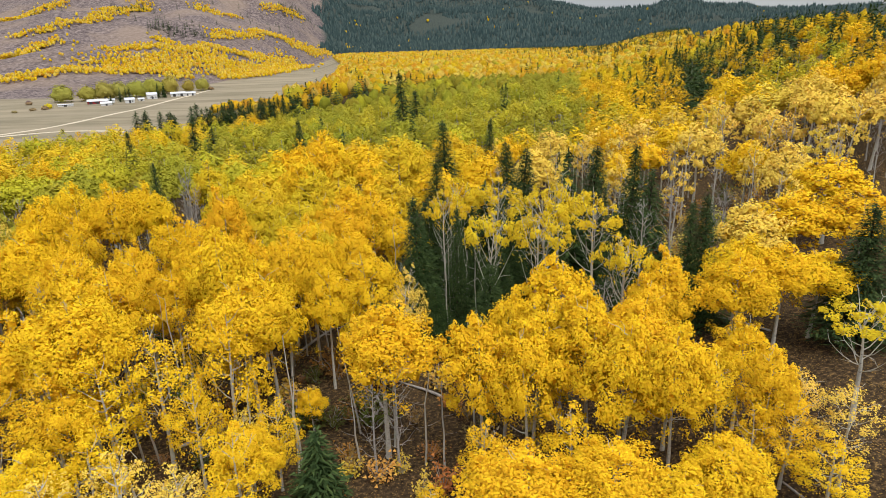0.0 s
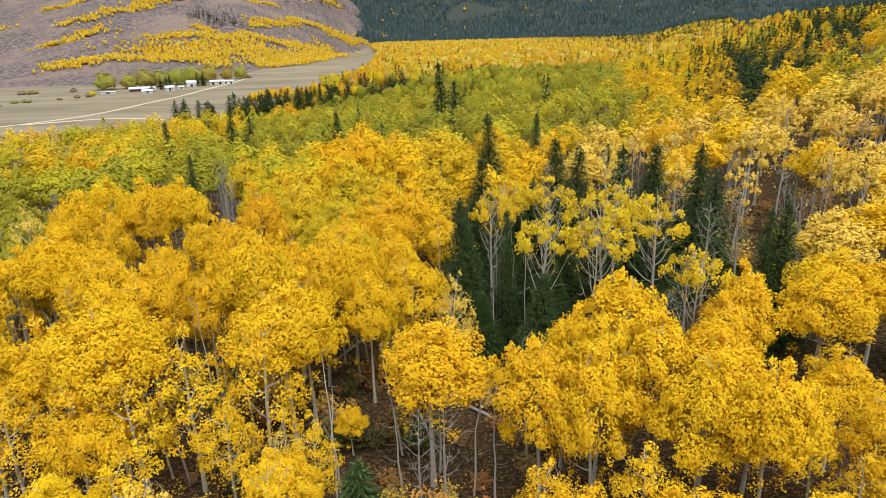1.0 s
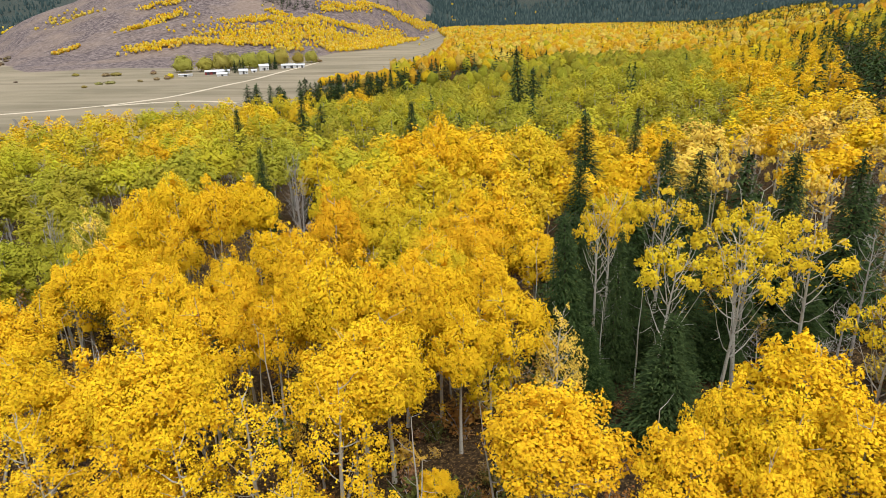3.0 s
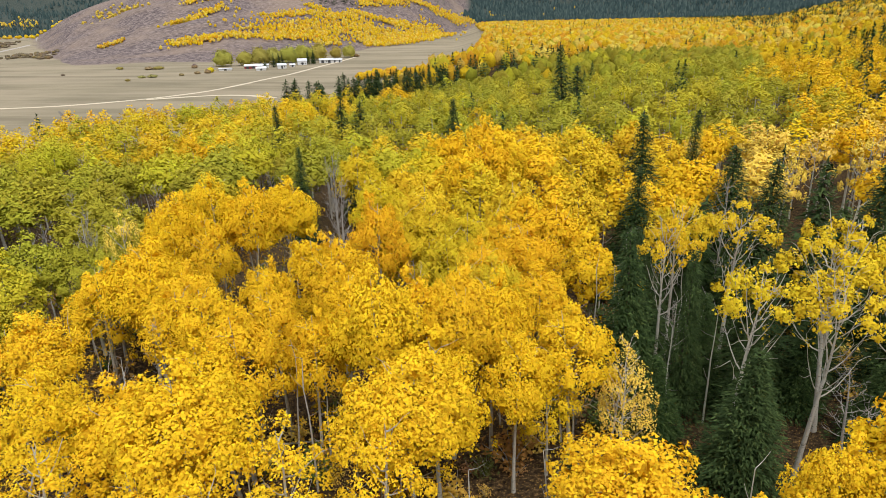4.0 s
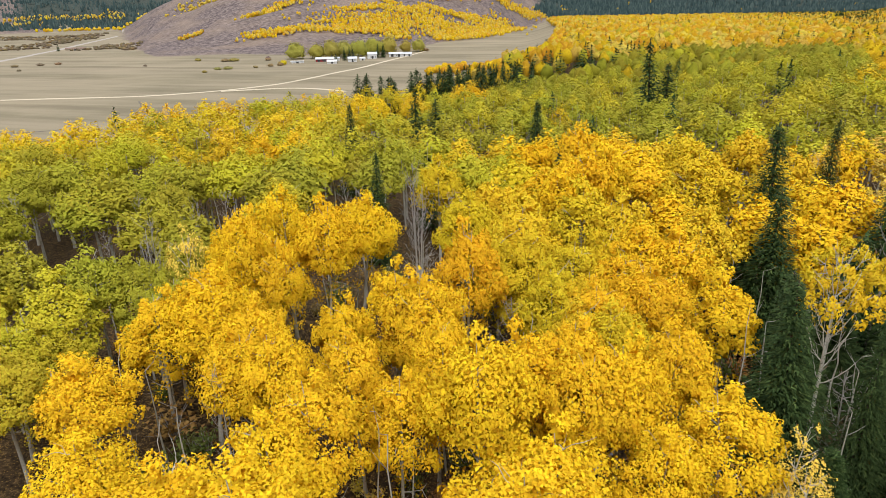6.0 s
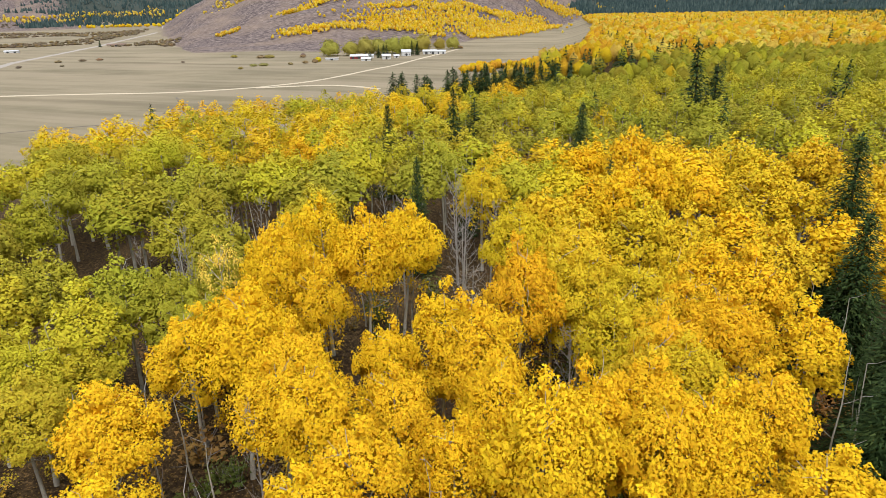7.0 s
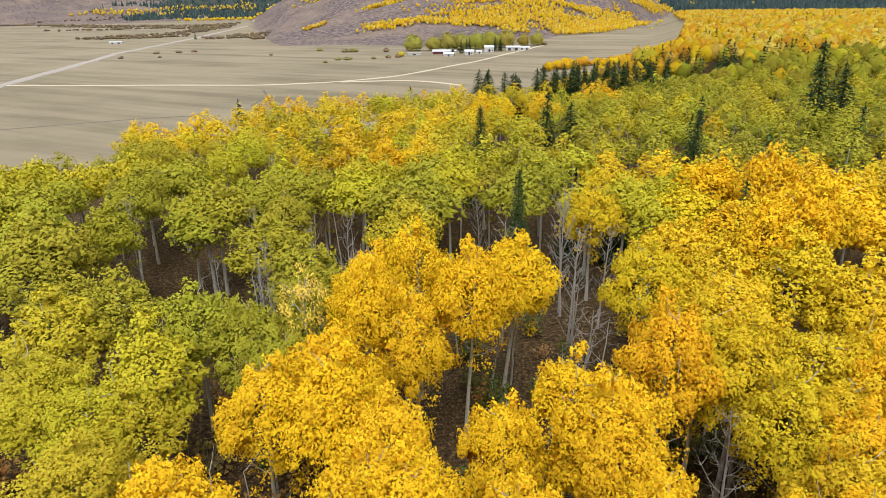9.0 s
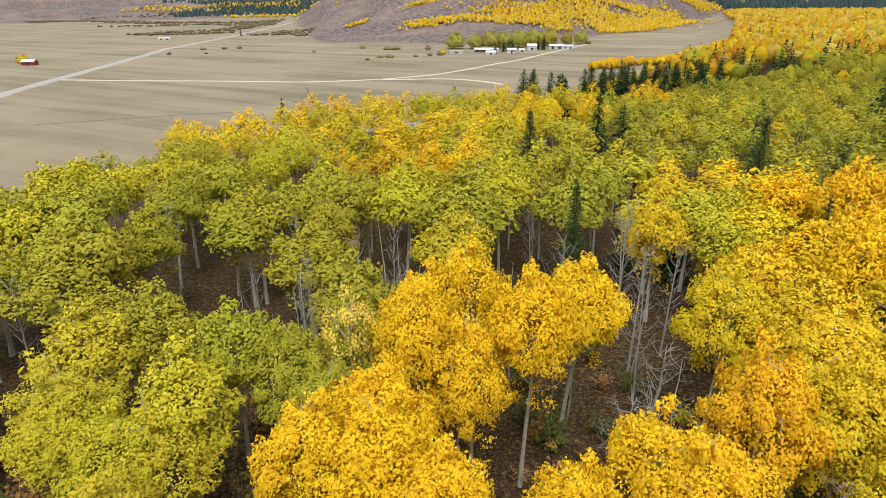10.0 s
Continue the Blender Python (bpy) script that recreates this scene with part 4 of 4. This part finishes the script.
aspens_far, firs_far = [], []
for x, y in wood_spots(-136, 120, 105, 270, 6.4, rng, 3.8):
    if rng.uniform() < fir_share(x, y):
        firs_far.append((x, y, rng.uniform(11, 17), rng.uniform(2.2, 3.2)))
    elif rng.uniform() < 0.94:
        aspens_far.append((x, y, rng.uniform(8.6, 13.0), rng.uniform(2.8, 4.1), leaf_colour(x, y, rng)))
leafy_stuff("aspen_wood", joined_rest, rng, 0, 0, "aspens crowded on the bench, olive and yellow", crowns=CROWNS)
leafy_stuff("aspen_wood", aspens_far, rng, 0, 0, "dense aspen wood, green and yellow crowns on the bench", crowns=CROWNS_FAR)
spiky_stuff("fir_wood", firs_far, rng, FIR_SHAPES, "dark firs between the aspens up the slope")
aspens_far, firs_far = [], []
for x, y in wood_spots(-100, 260, 270, 480, 6.6, rng, 3.0, -10):
    if rng.uniform() < fir_share(x, y):
        firs_far.append((x, y, rng.uniform(8, 13.5), rng.uniform(2.2, 3.2)))
    else:
        aspens_far.append((x, y, rng.uniform(8.5, 12), rng.uniform(2.6, 4.0), leaf_colour(x, y, rng)))
for x, y in wood_spots(-280, 380, 480, 1500, 8.5, rng, 3.0, -26):
    if bearing(x, y)[0] > -22:
        if rng.uniform() < fir_share(x, y):
            firs_far.append((x, y, rng.uniform(8, 13), rng.uniform(2.2, 3.2)))
        else:
            aspens_far.append((x, y, rng.uniform(7, 11), rng.uniform(3.2, 5.0), leaf_colour(x, y, rng)))
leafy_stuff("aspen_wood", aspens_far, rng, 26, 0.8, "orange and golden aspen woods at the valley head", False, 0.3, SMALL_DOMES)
spiky_stuff("fir_wood", firs_far, rng, FIR_SHAPES_FAR, "line of dark firs across the aspen wood")


# ---- the sagebrush hill: bands of gold aspens, firs ----
def band(points, width, gap, rng):
    """Spots within a band along points."""
    points = np.asarray(points, float)
    out = []
    for a, b in zip(points[:-1], points[1:]):
        long = np.linalg.norm(b - a)
        for _ in range(int(long * width / (gap * gap)) + 1):
            out.append(a + (b - a) * rng.uniform(-0.05, 1.05) + rng.normal(0, width * 0.27, 2))
    return [(float(p[0]), float(p[1])) for p in out]


BANDS = [
    ([(-538, 801), (-491, 817), (-457, 847), (-430, 880), (-380, 927), (-349, 884)], 40),
    ([(-469, 917), (-391, 957), (-335, 1036), (-300, 1060)], 90), ([(-330, 940), (-297, 975), (-290, 1099), (-280, 1326)], 60),
    ([(-535, 1071), (-484, 1082), (-393, 1034), (-347, 1174), (-315, 1245)], 34), ([(-606, 913), (-631, 1036), (-600, 1063)], 30),
    ([(-794, 1221), (-788, 1299), (-755, 1365)], 36), ([(-647, 1256), (-627, 1328), (-618, 1443)], 40), ([(-487, 1159), (-444, 1121)], 24),
    ([(-528, 1490), (-455, 1491)], 40), ([(-405, 1210), (-370, 1345), (-337, 1448), (-304, 1519), (-273, 1637)], 34), ([(-426, 1650), (-389, 1702), (-361, 1766)], 30),
    ([(-691, 1081), (-643, 1111), (-642, 1221), (-624, 1270)], 22)]
spots = []
for points, width in BANDS:
    for x, y in band(points, width * 1.05, 4.3, rng):
        spots.append((x, y, rng.uniform(5.0, 8.0), rng.uniform(2.0, 3.2), GOLD if rng.uniform() < 0.5 else PALE if rng.uniform() < 0.8 else AMBER))
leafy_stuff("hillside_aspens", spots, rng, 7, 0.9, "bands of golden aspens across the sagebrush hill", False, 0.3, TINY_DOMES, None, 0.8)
spots = []
for points, width, gap in (([(-513, 1206), (-432, 1202)], 50, 9), ([(-621, 1314), (-614, 1431)], 40, 11), ([(-389, 1702), (-365, 1794)], 50, 9), ([(-620, 1250), (-300, 1500)], 420, 70), ([(-520, 1560), (-330, 1560)], 200, 45)):
    spots += [(x, y, rng.uniform(8, 13), rng.uniform(2.2, 3.4)) for x, y in band(points, width, gap, rng)]
spiky_stuff("hillside_firs", spots, rng, FIR_SHAPES_FAR, "scattered dark firs on the sagebrush hill")


# ---- the far mountains' fir forest ----
def mountain_forest():
    rng = np.random.default_rng(77)
    n = 40000
    az = np.concatenate([rng.uniform(-34, 10.5, int(n * 0.85)), rng.uniform(36, 57, n - int(n * 0.85))])
    d = np.where(az > 20, 2320, 1660) + rng.uniform(0, 1, n) ** 1.5 * 1750
    x, y = OX - d * np.sin(np.radians(az)), OY + d * np.cos(np.radians(az))
    open_slope = waves(x, y, 520) + 0.5 * waves(x, y, 150)
    keep = (open_slope < 0.72) & ((az < 20) | (np.abs(az - 45) + 4 * open_slope + rng.normal(0, 1.2, n) < 8)) & (az + 1.5 * open_slope < 9.8) | (az > 20) & (np.abs(az - 45) + 4 * open_slope < 6)
    x, y, d, n = x[keep], y[keep], d[keep], int(keep.sum())
    z = land(x, y)
    h, r = rng.uniform(9, 19, n), rng.uniform(3.6, 6.2, n)
    turn = rng.uniform(0, 6.283, n)[:, None] + np.array([[0, 2.09, 4.19]])
    low = np.stack([x[:, None] + np.cos(turn) * r[:, None], y[:, None] + np.sin(turn) * r[:, None], np.repeat(z[:, None] - 0.5, 3, 1)], -1)
    tip = np.stack([x, y, z + h], -1)[:, None]
    v = np.concatenate([low, tip], 1).reshape(-1, 3)
    i = np.arange(n)[:, None] * 4
    f = np.concatenate([i + np.array([[0, 1, 3]]), i + np.array([[1, 2, 3]]), i + np.array([[2, 0, 3]])], 0)
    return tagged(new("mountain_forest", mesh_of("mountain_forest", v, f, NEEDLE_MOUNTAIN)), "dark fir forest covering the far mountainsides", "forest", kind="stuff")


mountain_forest()
spots = []
for _ in range(900):
    az, d = rng.uniform(-30, 8), 1700 + rng.uniform(0, 1) ** 2 * 1500
    x, y = OX - d * math.sin(radians(az)), OY + d * math.cos(radians(az))
    if waves(x, y, 260) > 0.35:
        spots.append((x, y, rng.uniform(8, 13), rng.uniform(4, 6.5), GOLD))
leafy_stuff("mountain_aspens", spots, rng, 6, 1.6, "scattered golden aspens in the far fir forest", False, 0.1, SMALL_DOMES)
DUN, RUSSET, SEDGE = (0.2, 0.155, 0.125), (0.27, 0.19, 0.11), (0.26, 0.24, 0.08)
far_spots = [(x, y, rng.uniform(8, 12), rng.uniform(5, 8), GOLD if rng.uniform() < 0.7 else PALE) for x, y in band([(-1456, 1741), (-1628, 1580), (-1700, 1500)], 120, 24, rng)]
far_spots += [(x, y, rng.uniform(8, 14), rng.uniform(4, 7), PALE if rng.uniform() < 0.7 else GOLD if rng.uniform() < 0.5 else RUSSET) for x, y in band([(-2050, 1430), (-1860, 1590), (-1880, 1740), (-1870, 1840), (-1750, 1925)], 130, 19, rng)]
far_spots += [(x, y, rng.uniform(4, 7), rng.uniform(2.4, 4.0), AMBER if rng.uniform() < 0.7 else PALE) for x, y in band([(-652, 806), (-650, 830), (-646, 848)], 16, 5.0, rng)]
far_spots += [(x, y, rng.uniform(5, 8), rng.uniform(2.6, 4.4), PALE) for x, y in band([(-1030, 1290), (-805, 1092)], 60, 15, rng)]
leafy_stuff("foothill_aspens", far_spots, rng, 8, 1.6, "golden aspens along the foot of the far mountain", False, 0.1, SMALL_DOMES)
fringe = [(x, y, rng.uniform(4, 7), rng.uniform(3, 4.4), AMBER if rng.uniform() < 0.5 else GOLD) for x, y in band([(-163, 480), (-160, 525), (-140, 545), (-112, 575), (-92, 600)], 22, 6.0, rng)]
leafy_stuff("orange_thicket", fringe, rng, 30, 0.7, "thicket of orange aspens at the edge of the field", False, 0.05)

# ---- the valley floor: brush along the creek ----
brush = []
for points, width, gap in (([(-987, 715), (-997, 788), (-970, 852), (-1123, 1064), (-1225, 1215)], 60, 13), ([(-1407, 917), (-1314, 993), (-1229, 1112), (-1324, 1355)], 50, 14),
                           ([(-1976, 1045), (-2049, 1238), (-1925, 1368), (-1874, 1548)], 40, 17), ([(-800, 790), (-811, 914)], 40, 12), ([(-1100, 1000), (-1480, 1180)], 16, 12), ([(-700, 760), (-830, 860)], 18, 12)):
    brush += [(x, y, rng.uniform(2.5, 4.5), rng.uniform(3.0, 5.5), DUN if rng.uniform() < 0.7 else RUSSET) for x, y in band(points, width, gap, rng)]
for points, width, gap in (([(-2116, 1131), (-1809, 1165), (-1418, 1136), (-1234, 1238)], 70, 13), ([(-1005, 698), (-930, 747), (-898, 788)], 34, 7), ([(-786, 755), (-743, 820)], 26, 7), ([(-1700, 1100), (-1400, 1060)], 40, 12)):
    brush += [(x, y, rng.uniform(2.0, 4.2), rng.uniform(2.6, 5.0), DUN if rng.uniform() < 0.75 else RUSSET) for x, y in band(points, width, gap, rng)]
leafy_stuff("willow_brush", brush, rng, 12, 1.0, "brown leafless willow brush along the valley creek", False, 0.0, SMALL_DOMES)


def dome_kind(seed, height, radius, leaves, size, trunk):
    """A round low-branched crown down to the ground, lumpy and set with leaves."""
    rng = np.random.default_rng(seed)
    d, tri = dome_shape(seed, 8, 14)
    size_of = np.array([radius, radius, height / 1.75])
    mid = np.array([0, 0, height - height / 1.75])
    core = mid + d * size_of * 0.9
    pick = rng.integers(len(d), size=leaves)
    out = unit(d[pick] + rng.normal(0, 0.25, (leaves, 3)))
    p = mid + out * np.linalg.norm(d[pick], axis=1)[:, None] * size_of * rng.uniform(0.85, 1.15, (leaves, 1))
    v, f = cards(p, out + np.array([0, 0, 0.5]) + rng.normal(0, 0.4, (leaves, 3)), size, rng)
    stem = tube([(0, 0, -0.3), (0.1, 0, height * 0.5)], [trunk, trunk * 0.6], 6)
    return [("trunk", mesh_of("trunk", *stem, GREY_BARK)), ("crown", mesh_of("crown", np.concatenate([core, v]), np.concatenate([tri, f + len(core)]), LEAF, smooth_faces=True))]


BUSHES = [dome_kind(141 + i, 2.6, 4.0, 160, 0.6, 0.08) for i in range(3)]
WILLOWS = [dome_kind(151 + i, 11.0, 8.0, 900, 0.7, 0.4) for i in range(3)]


def bush(x, y, h, r, colour, label="rounded brown and olive bush in dry grass"):
    return set_tree("field_bush", BUSHES, x, y, h, r, rng, jitter(colour, rng, 0.1), label, "bush", "bushes on the valley floor", (2.6, 4.0))


def willow(x, y, h, r, colour):
    return set_tree("willow_tree", WILLOWS, x, y, h, r, rng, jitter(colour, rng, 0.06), "broad round willow turning olive yellow beside the farm", "tree", "willows by the farm", (11.0, 8.0))


for x, y, h, r, colour in ((-366, 511, 2.6, 5, SEDGE), (-363, 475, 2.0, 2.6, SEDGE), (-372, 505, 2.2, 4, SEDGE), (-344, 545, 2.6, 3.2, RUSSET), (-349, 528, 2.2, 2.6, RUSSET), (-588, 448, 2.4, 3, DUN), (-611, 508, 2.5, 4, RUSSET),
                           (-603, 530, 2.5, 4.5, DUN), (-596, 545, 2.4, 4, RUSSET), (-464, 597, 2.8, 4, SEDGE), (-417, 594, 3.2, 6, SEDGE), (-425, 590, 3.0, 5, RUSSET), (-476, 534, 1.8, 2, DUN), (-385, 606, 3.0, 3.6, RUSSET),
                           (-340, 560, 4.5, 4.2, OLIVE), (-338, 552, 3.5, 3.4, RUSSET), (-395, 622, 3.0, 3.0, DUN), (-262, 745, 3.4, 4.5, RUSSET), (-560, 470, 1.8, 2.2, DUN)):
    bush(x, y, h, r, colour)
WILLOW_TINT = (0.33, 0.3, 0.065)
for x, y, h, r in ((-365, 628, 12.5, 10), (-345, 636, 11.5, 9), (-333, 645, 13.5, 10), (-323, 655, 12.5, 9.5), (-312, 668, 13.5, 10), (-302, 688, 14, 10.5), (-290, 702, 14, 10), (-278, 722, 10, 7), (-268, 736, 11.5, 7.5)):
    willow(x, y, 1.3 * h, 1.15 * r, WILLOW_TINT)
for x, y, h, r in ((-299, 588, 9, 2.6), (-300, 609, 13.5, 3.0), (-296, 612, 14, 2.8), (-292, 613, 12.5, 2.6), (-281, 648, 14.5, 3.2), (-276, 650, 14, 3.2), (-279, 658, 12, 3.0), (-806, 738, 9, 3.0)):
    fir(x, y, h, r, rng, FIRS_MID, "tall dark conifer in the farmyard")
willow(-602, 318, 8, 4.5, (0.6, 0.46, 0.04))
willow(-612, 322, 7, 5, (0.2, 0.24, 0.05))

# ---- farm buildings ----
RED = plain_material("barn_red", (0.26, 0.03, 0.035), 0.8, 0.25, 0.6)
WHITE = plain_material("white_paint", (0.62, 0.62, 0.61), 0.6, 0.08, 0.4)
TIN = plain_material("roof_metal", (0.56, 0.57, 0.59), 0.45, 0.08, 0.5)
BLUE = plain_material("pale_blue_siding", (0.42, 0.5, 0.6), 0.7, 0.1, 0.5)
TAN = plain_material("tan_siding", (0.42, 0.35, 0.27), 0.8, 0.15, 0.5)
BROWN_ROOF = plain_material("brown_roof", (0.2, 0.13, 0.1), 0.8, 0.2, 0.6)
DARK = plain_material("dark_opening", (0.05, 0.05, 0.055), 0.5, 0.2, 0.8)


def building(name, label, x, y, turn, long, deep, tall, ridge, wall_mat, roof_mat, doors=1, windows=2, gap=0.0):
    """A gabled building: wall with gable ends, roof with eaves, doors and windows set on the long side."""
    root = tagged(new(name), label, "building")
    root.matrix_basis = pose(x, y, float(land(x, y)), 0, 0, turn)
    bm = bmesh.new()
    tall, ridge = 0.85 * tall, 0.85 * ridge
    a, b = long / 2, deep / 2
    low = [bm.verts.new(p) for p in ((-a, -b, -0.4), (a, -b, -0.4), (a, b, -0.4), (-a, b, -0.4))]
    top = [bm.verts.new(p) for p in ((-a, -b, tall), (a, -b, tall), (a, b, tall), (-a, b, tall))]
    peak = [bm.verts.new((-a, 0, tall + ridge)), bm.verts.new((a, 0, tall + ridge))]
    for f in ((low[0], low[1], top[1], top[0]), (low[2], low[3], top[3], top[2]), (low[1], low[2], top[2], peak[1], top[1]), (low[3], low[0], top[0], peak[0], top[3])):
        bm.faces.new(f)
    part("wall", (bm, wall_mat), root)
    bm = bmesh.new()
    e, t = 0.45, 0.18
    drop = ridge * e / max(b, 0.1)
    for side in (-1, 1):
        outer = [(-a - e, side * (b + e), tall - drop), (a + e, side * (b + e), tall - drop), (a + e, 0, tall + ridge), (-a - e, 0, tall + ridge)]
        up = [bm.verts.new((px, py, pz + 0.03)) for px, py, pz in outer]
        over = [bm.verts.new((px, py, pz + 0.03 + t)) for px, py, pz in outer]
        bm.faces.new(over)
        bm.faces.new(up[::-1])
        for i in range(4):
            bm.faces.new((up[i], up[(i + 1) % 4], over[(i + 1) % 4], over[i]))
    part("roof", (bm, roof_mat), root)
    for i in range(doors):
        at = -a + long * (i + 0.5) / doors
        wide = min(1.6, 0.3 * long / doors) if long < 12 else 2.6
        part("door", (box(bmesh.new(), at - wide / 2, -b - 0.08, -0.1, at + wide / 2, -b + 0.02, min(tall - 0.3, 2.6)), DARK), root)
    for i in range(windows):
        at = -a + long * (i + 1) / (windows + 1) + 0.9
        part("window", (box(bmesh.new(), at - 0.45, -b - 0.06, 1.0, at + 0.45, -b + 0.02, min(tall - 0.4, 2.1)), DARK), root)
    return root


building("long_barn", "long dark red barn with a white metal roof", -317, 600, 24, 17, 8, 2.8, 1.8, RED, TIN, 3, 2)
building("lean_to", "small white shed against the red barn", -308, 607, 24, 6, 5, 3.0, 1.0, WHITE, TIN, 1, 0)
building("hoop_shed", "low white shed beside the red barn", -299, 580, 24, 9, 6, 2.2, 1.6, WHITE, WHITE, 1, 1)
building("trailer", "long low white trailer standing in the grass", -336, 580, 22, 12, 3, 2.0, 0.4, WHITE, TIN, 1, 3)
building("farmhouse", "small white farmhouse among dark conifers", -286, 597, 30, 8, 7, 3.6, 1.8, WHITE, TIN, 1, 2)
building("cottage", "small white outbuilding by the farmhouse", -283, 614, 30, 5, 4, 2.2, 1.2, WHITE, TIN, 1, 1)
building("white_house", "two storey white house behind conifers", -284, 640, 30, 9, 8, 5.0, 2.2, WHITE, TIN, 1, 3)
building("machine_shed", "white machine shed with a grey metal roof", -269, 668, 20, 14, 9, 3.4, 1.6, WHITE, TIN, 2, 1)
building("open_shed", "white open-fronted shed beside the lane", -258, 672, 20, 10, 7, 3.0, 1.4, WHITE, TIN, 2, 0)
building("red_barn", "red barn with a white roof out in the valley", -588, 316, 35, 10, 7, 3.4, 2.0, RED, TIN, 1, 1)
building("blue_house", "pale blue house at the foot of the hill", -752, 872, 30, 16, 9, 4.0, 2.2, BLUE, TIN, 1, 4)
building("red_roofed_house", "white house with a red roof", -772, 905, 30, 16, 8, 4.5, 2.0, WHITE, RED, 1, 3)
building("ranch_house", "long low tan ranch house by the road", -795, 758, 30, 26, 9, 2.8, 1.6, TAN, BROWN_ROOF, 1, 5)
building("stock_shed", "long pale metal shed in the open valley", -838, 628, 40, 16, 7, 2.6, 1.2, WHITE, TIN, 2, 0)
building("far_house", "white house below the far mountain", -1420, 1640, 40, 22, 12, 5.0, 3.0, WHITE, TIN, 1, 3)

# ---- the woodland floor: shrubs, saplings, fallen trunks ----
def shrub_kind(seed):
    rng = np.random.default_rng(seed)
    stems = []
    tips = []
    for i in range(9):
        turn, lean = rng.uniform(0, 6.283), rng.uniform(0.1, 0.6)
        tip = np.array([math.cos(turn) * lean, math.sin(turn) * lean, rng.uniform(0.6, 1.0)])
        mid = tip * np.array([0.35, 0.35, 0.5])
        stems.append(tube([(0, 0, -0.05), mid, tip], [0.02, 0.014, 0.005], 3))
        tips.append(tip)
    tips = np.array(tips)
    n = 240
    own = rng.integers(9, size=n)
    p = tips[own] * rng.uniform(0.3, 1.05, (n, 1)) + rng.normal(0, 0.12, (n, 3))
    p[:, 2] = np.abs(p[:, 2])
    v, f = cards(p, rng.normal(0, 0.6, (n, 3)) + np.array([0, 0, 0.8]), 0.085, rng)
    return [("stem", mesh_of("stem", *joined(stems), GREY_BARK)), ("foliage", mesh_of("foliage", v, f, LEAF))]


SHRUBS = [shrub_kind(161 + i) for i in range(4)]
SHRUB_TINTS = [((0.3, 0.19, 0.07), "low brown shrub on the leaf-strewn woodland floor"), ((0.62, 0.44, 0.08), "aspen sapling with small yellow leaves"),
               ((0.075, 0.1, 0.03), "low dark green shrub in the shade of aspens"), ((0.36, 0.16, 0.05), "rust-coloured shrub on the woodland floor")]
spot_rng = np.random.default_rng(9)


def undergrowth(count, x0, x1, y0, y1, share, low, high):
    placed = 0
    while placed < count:
        x, y = spot_rng.uniform(x0, x1), spot_rng.uniform(y0, y1)
        az, d = bearing(x, y)
        if not -45 < az < 80 or d < 8:
            continue
        tint, label = SHRUB_TINTS[int(spot_rng.choice(4, p=share))]
        h = spot_rng.uniform(low, high)
        set_tree("shrub", SHRUBS, x, y, h, h * spot_rng.uniform(0.7, 1.1), spot_rng, jitter(tint, spot_rng, 0.12), label, "shrub", "shrubs under the aspens", (1.0, 0.8))
        placed += 1


undergrowth(110, -30, 28, 20, 50, [0.45, 0.25, 0.12, 0.18], 0.6, 2.2)
undergrowth(90, 8, 46, 42, 84, [0.16, 0.42, 0.1, 0.32], 1.2, 3.0)
undergrowth(26, -27, -13, 62, 84, [0.2, 0.0, 0.4, 0.4], 0.8, 1.8)
undergrowth(170, -62, 0, 38, 80, [0.22, 0.06, 0.62, 0.1], 1.2, 3.0)


def pole_kind(seed):
    """A slender young aspen stem, dead-topped, with a few side twigs."""
    rng = np.random.default_rng(seed)
    line = stem_line(rng, 0.9, 9.0, 6)
    made = [("trunk", mesh_of("trunk", *tube(line, np.linspace(0.085, 0.02, 6), 5), ASPEN_BARK, smooth_faces=True))]
    for i in range(4):
        a = line[2 + i % 4] + 0.0
        turn = rng.uniform(0, 6.283)
        b = a + np.array([math.cos(turn) * 0.9, math.sin(turn) * 0.9, rng.uniform(0.2, 0.8)])
        made.append(("branch", mesh_of("branch", *tube([a, (a + b) / 2 + np.array([0, 0, -0.08]), b], [0.022, 0.016, 0.006], 3), GREY_BARK)))
    return made


POLES = [pole_kind(171 + i) for i in range(4)]
for _ in range(110):
    x, y = spot_rng.uniform(-60, 4), spot_rng.uniform(30, 78)
    if bearing(x, y)[0] > -40:
        set_tree("young_aspen", POLES, x, y, spot_rng.uniform(6, 10), 1.0, spot_rng, None, "slender bare young aspen stem with pale bark", "tree", "young stems", (9.0, 1.0))


def fallen_log(x, y, turn, long, thick):
    z = np.linspace(0, 1, 6)
    px, py = x + np.cos(turn) * (z - 0.5) * long, y + np.sin(turn) * (z - 0.5) * long
    line = np.column_stack([px, py, land(px, py) + thick * 0.8 + 0.1 * np.sin(z * 5)])
    v, f = tube(line, np.linspace(thick, thick * 0.45, 6), 7)
    return tagged(new("fallen_log", mesh_of("fallen_log", v, f, GREY_BARK, smooth_faces=True)), "fallen grey aspen trunk on brown leaf litter", "log", "fallen trunks")


for _ in range(22):
    fallen_log(spot_rng.uniform(-48, 28), spot_rng.uniform(22, 66), spot_rng.uniform(0, 3.14), spot_rng.uniform(4, 9), spot_rng.uniform(0.08, 0.15))
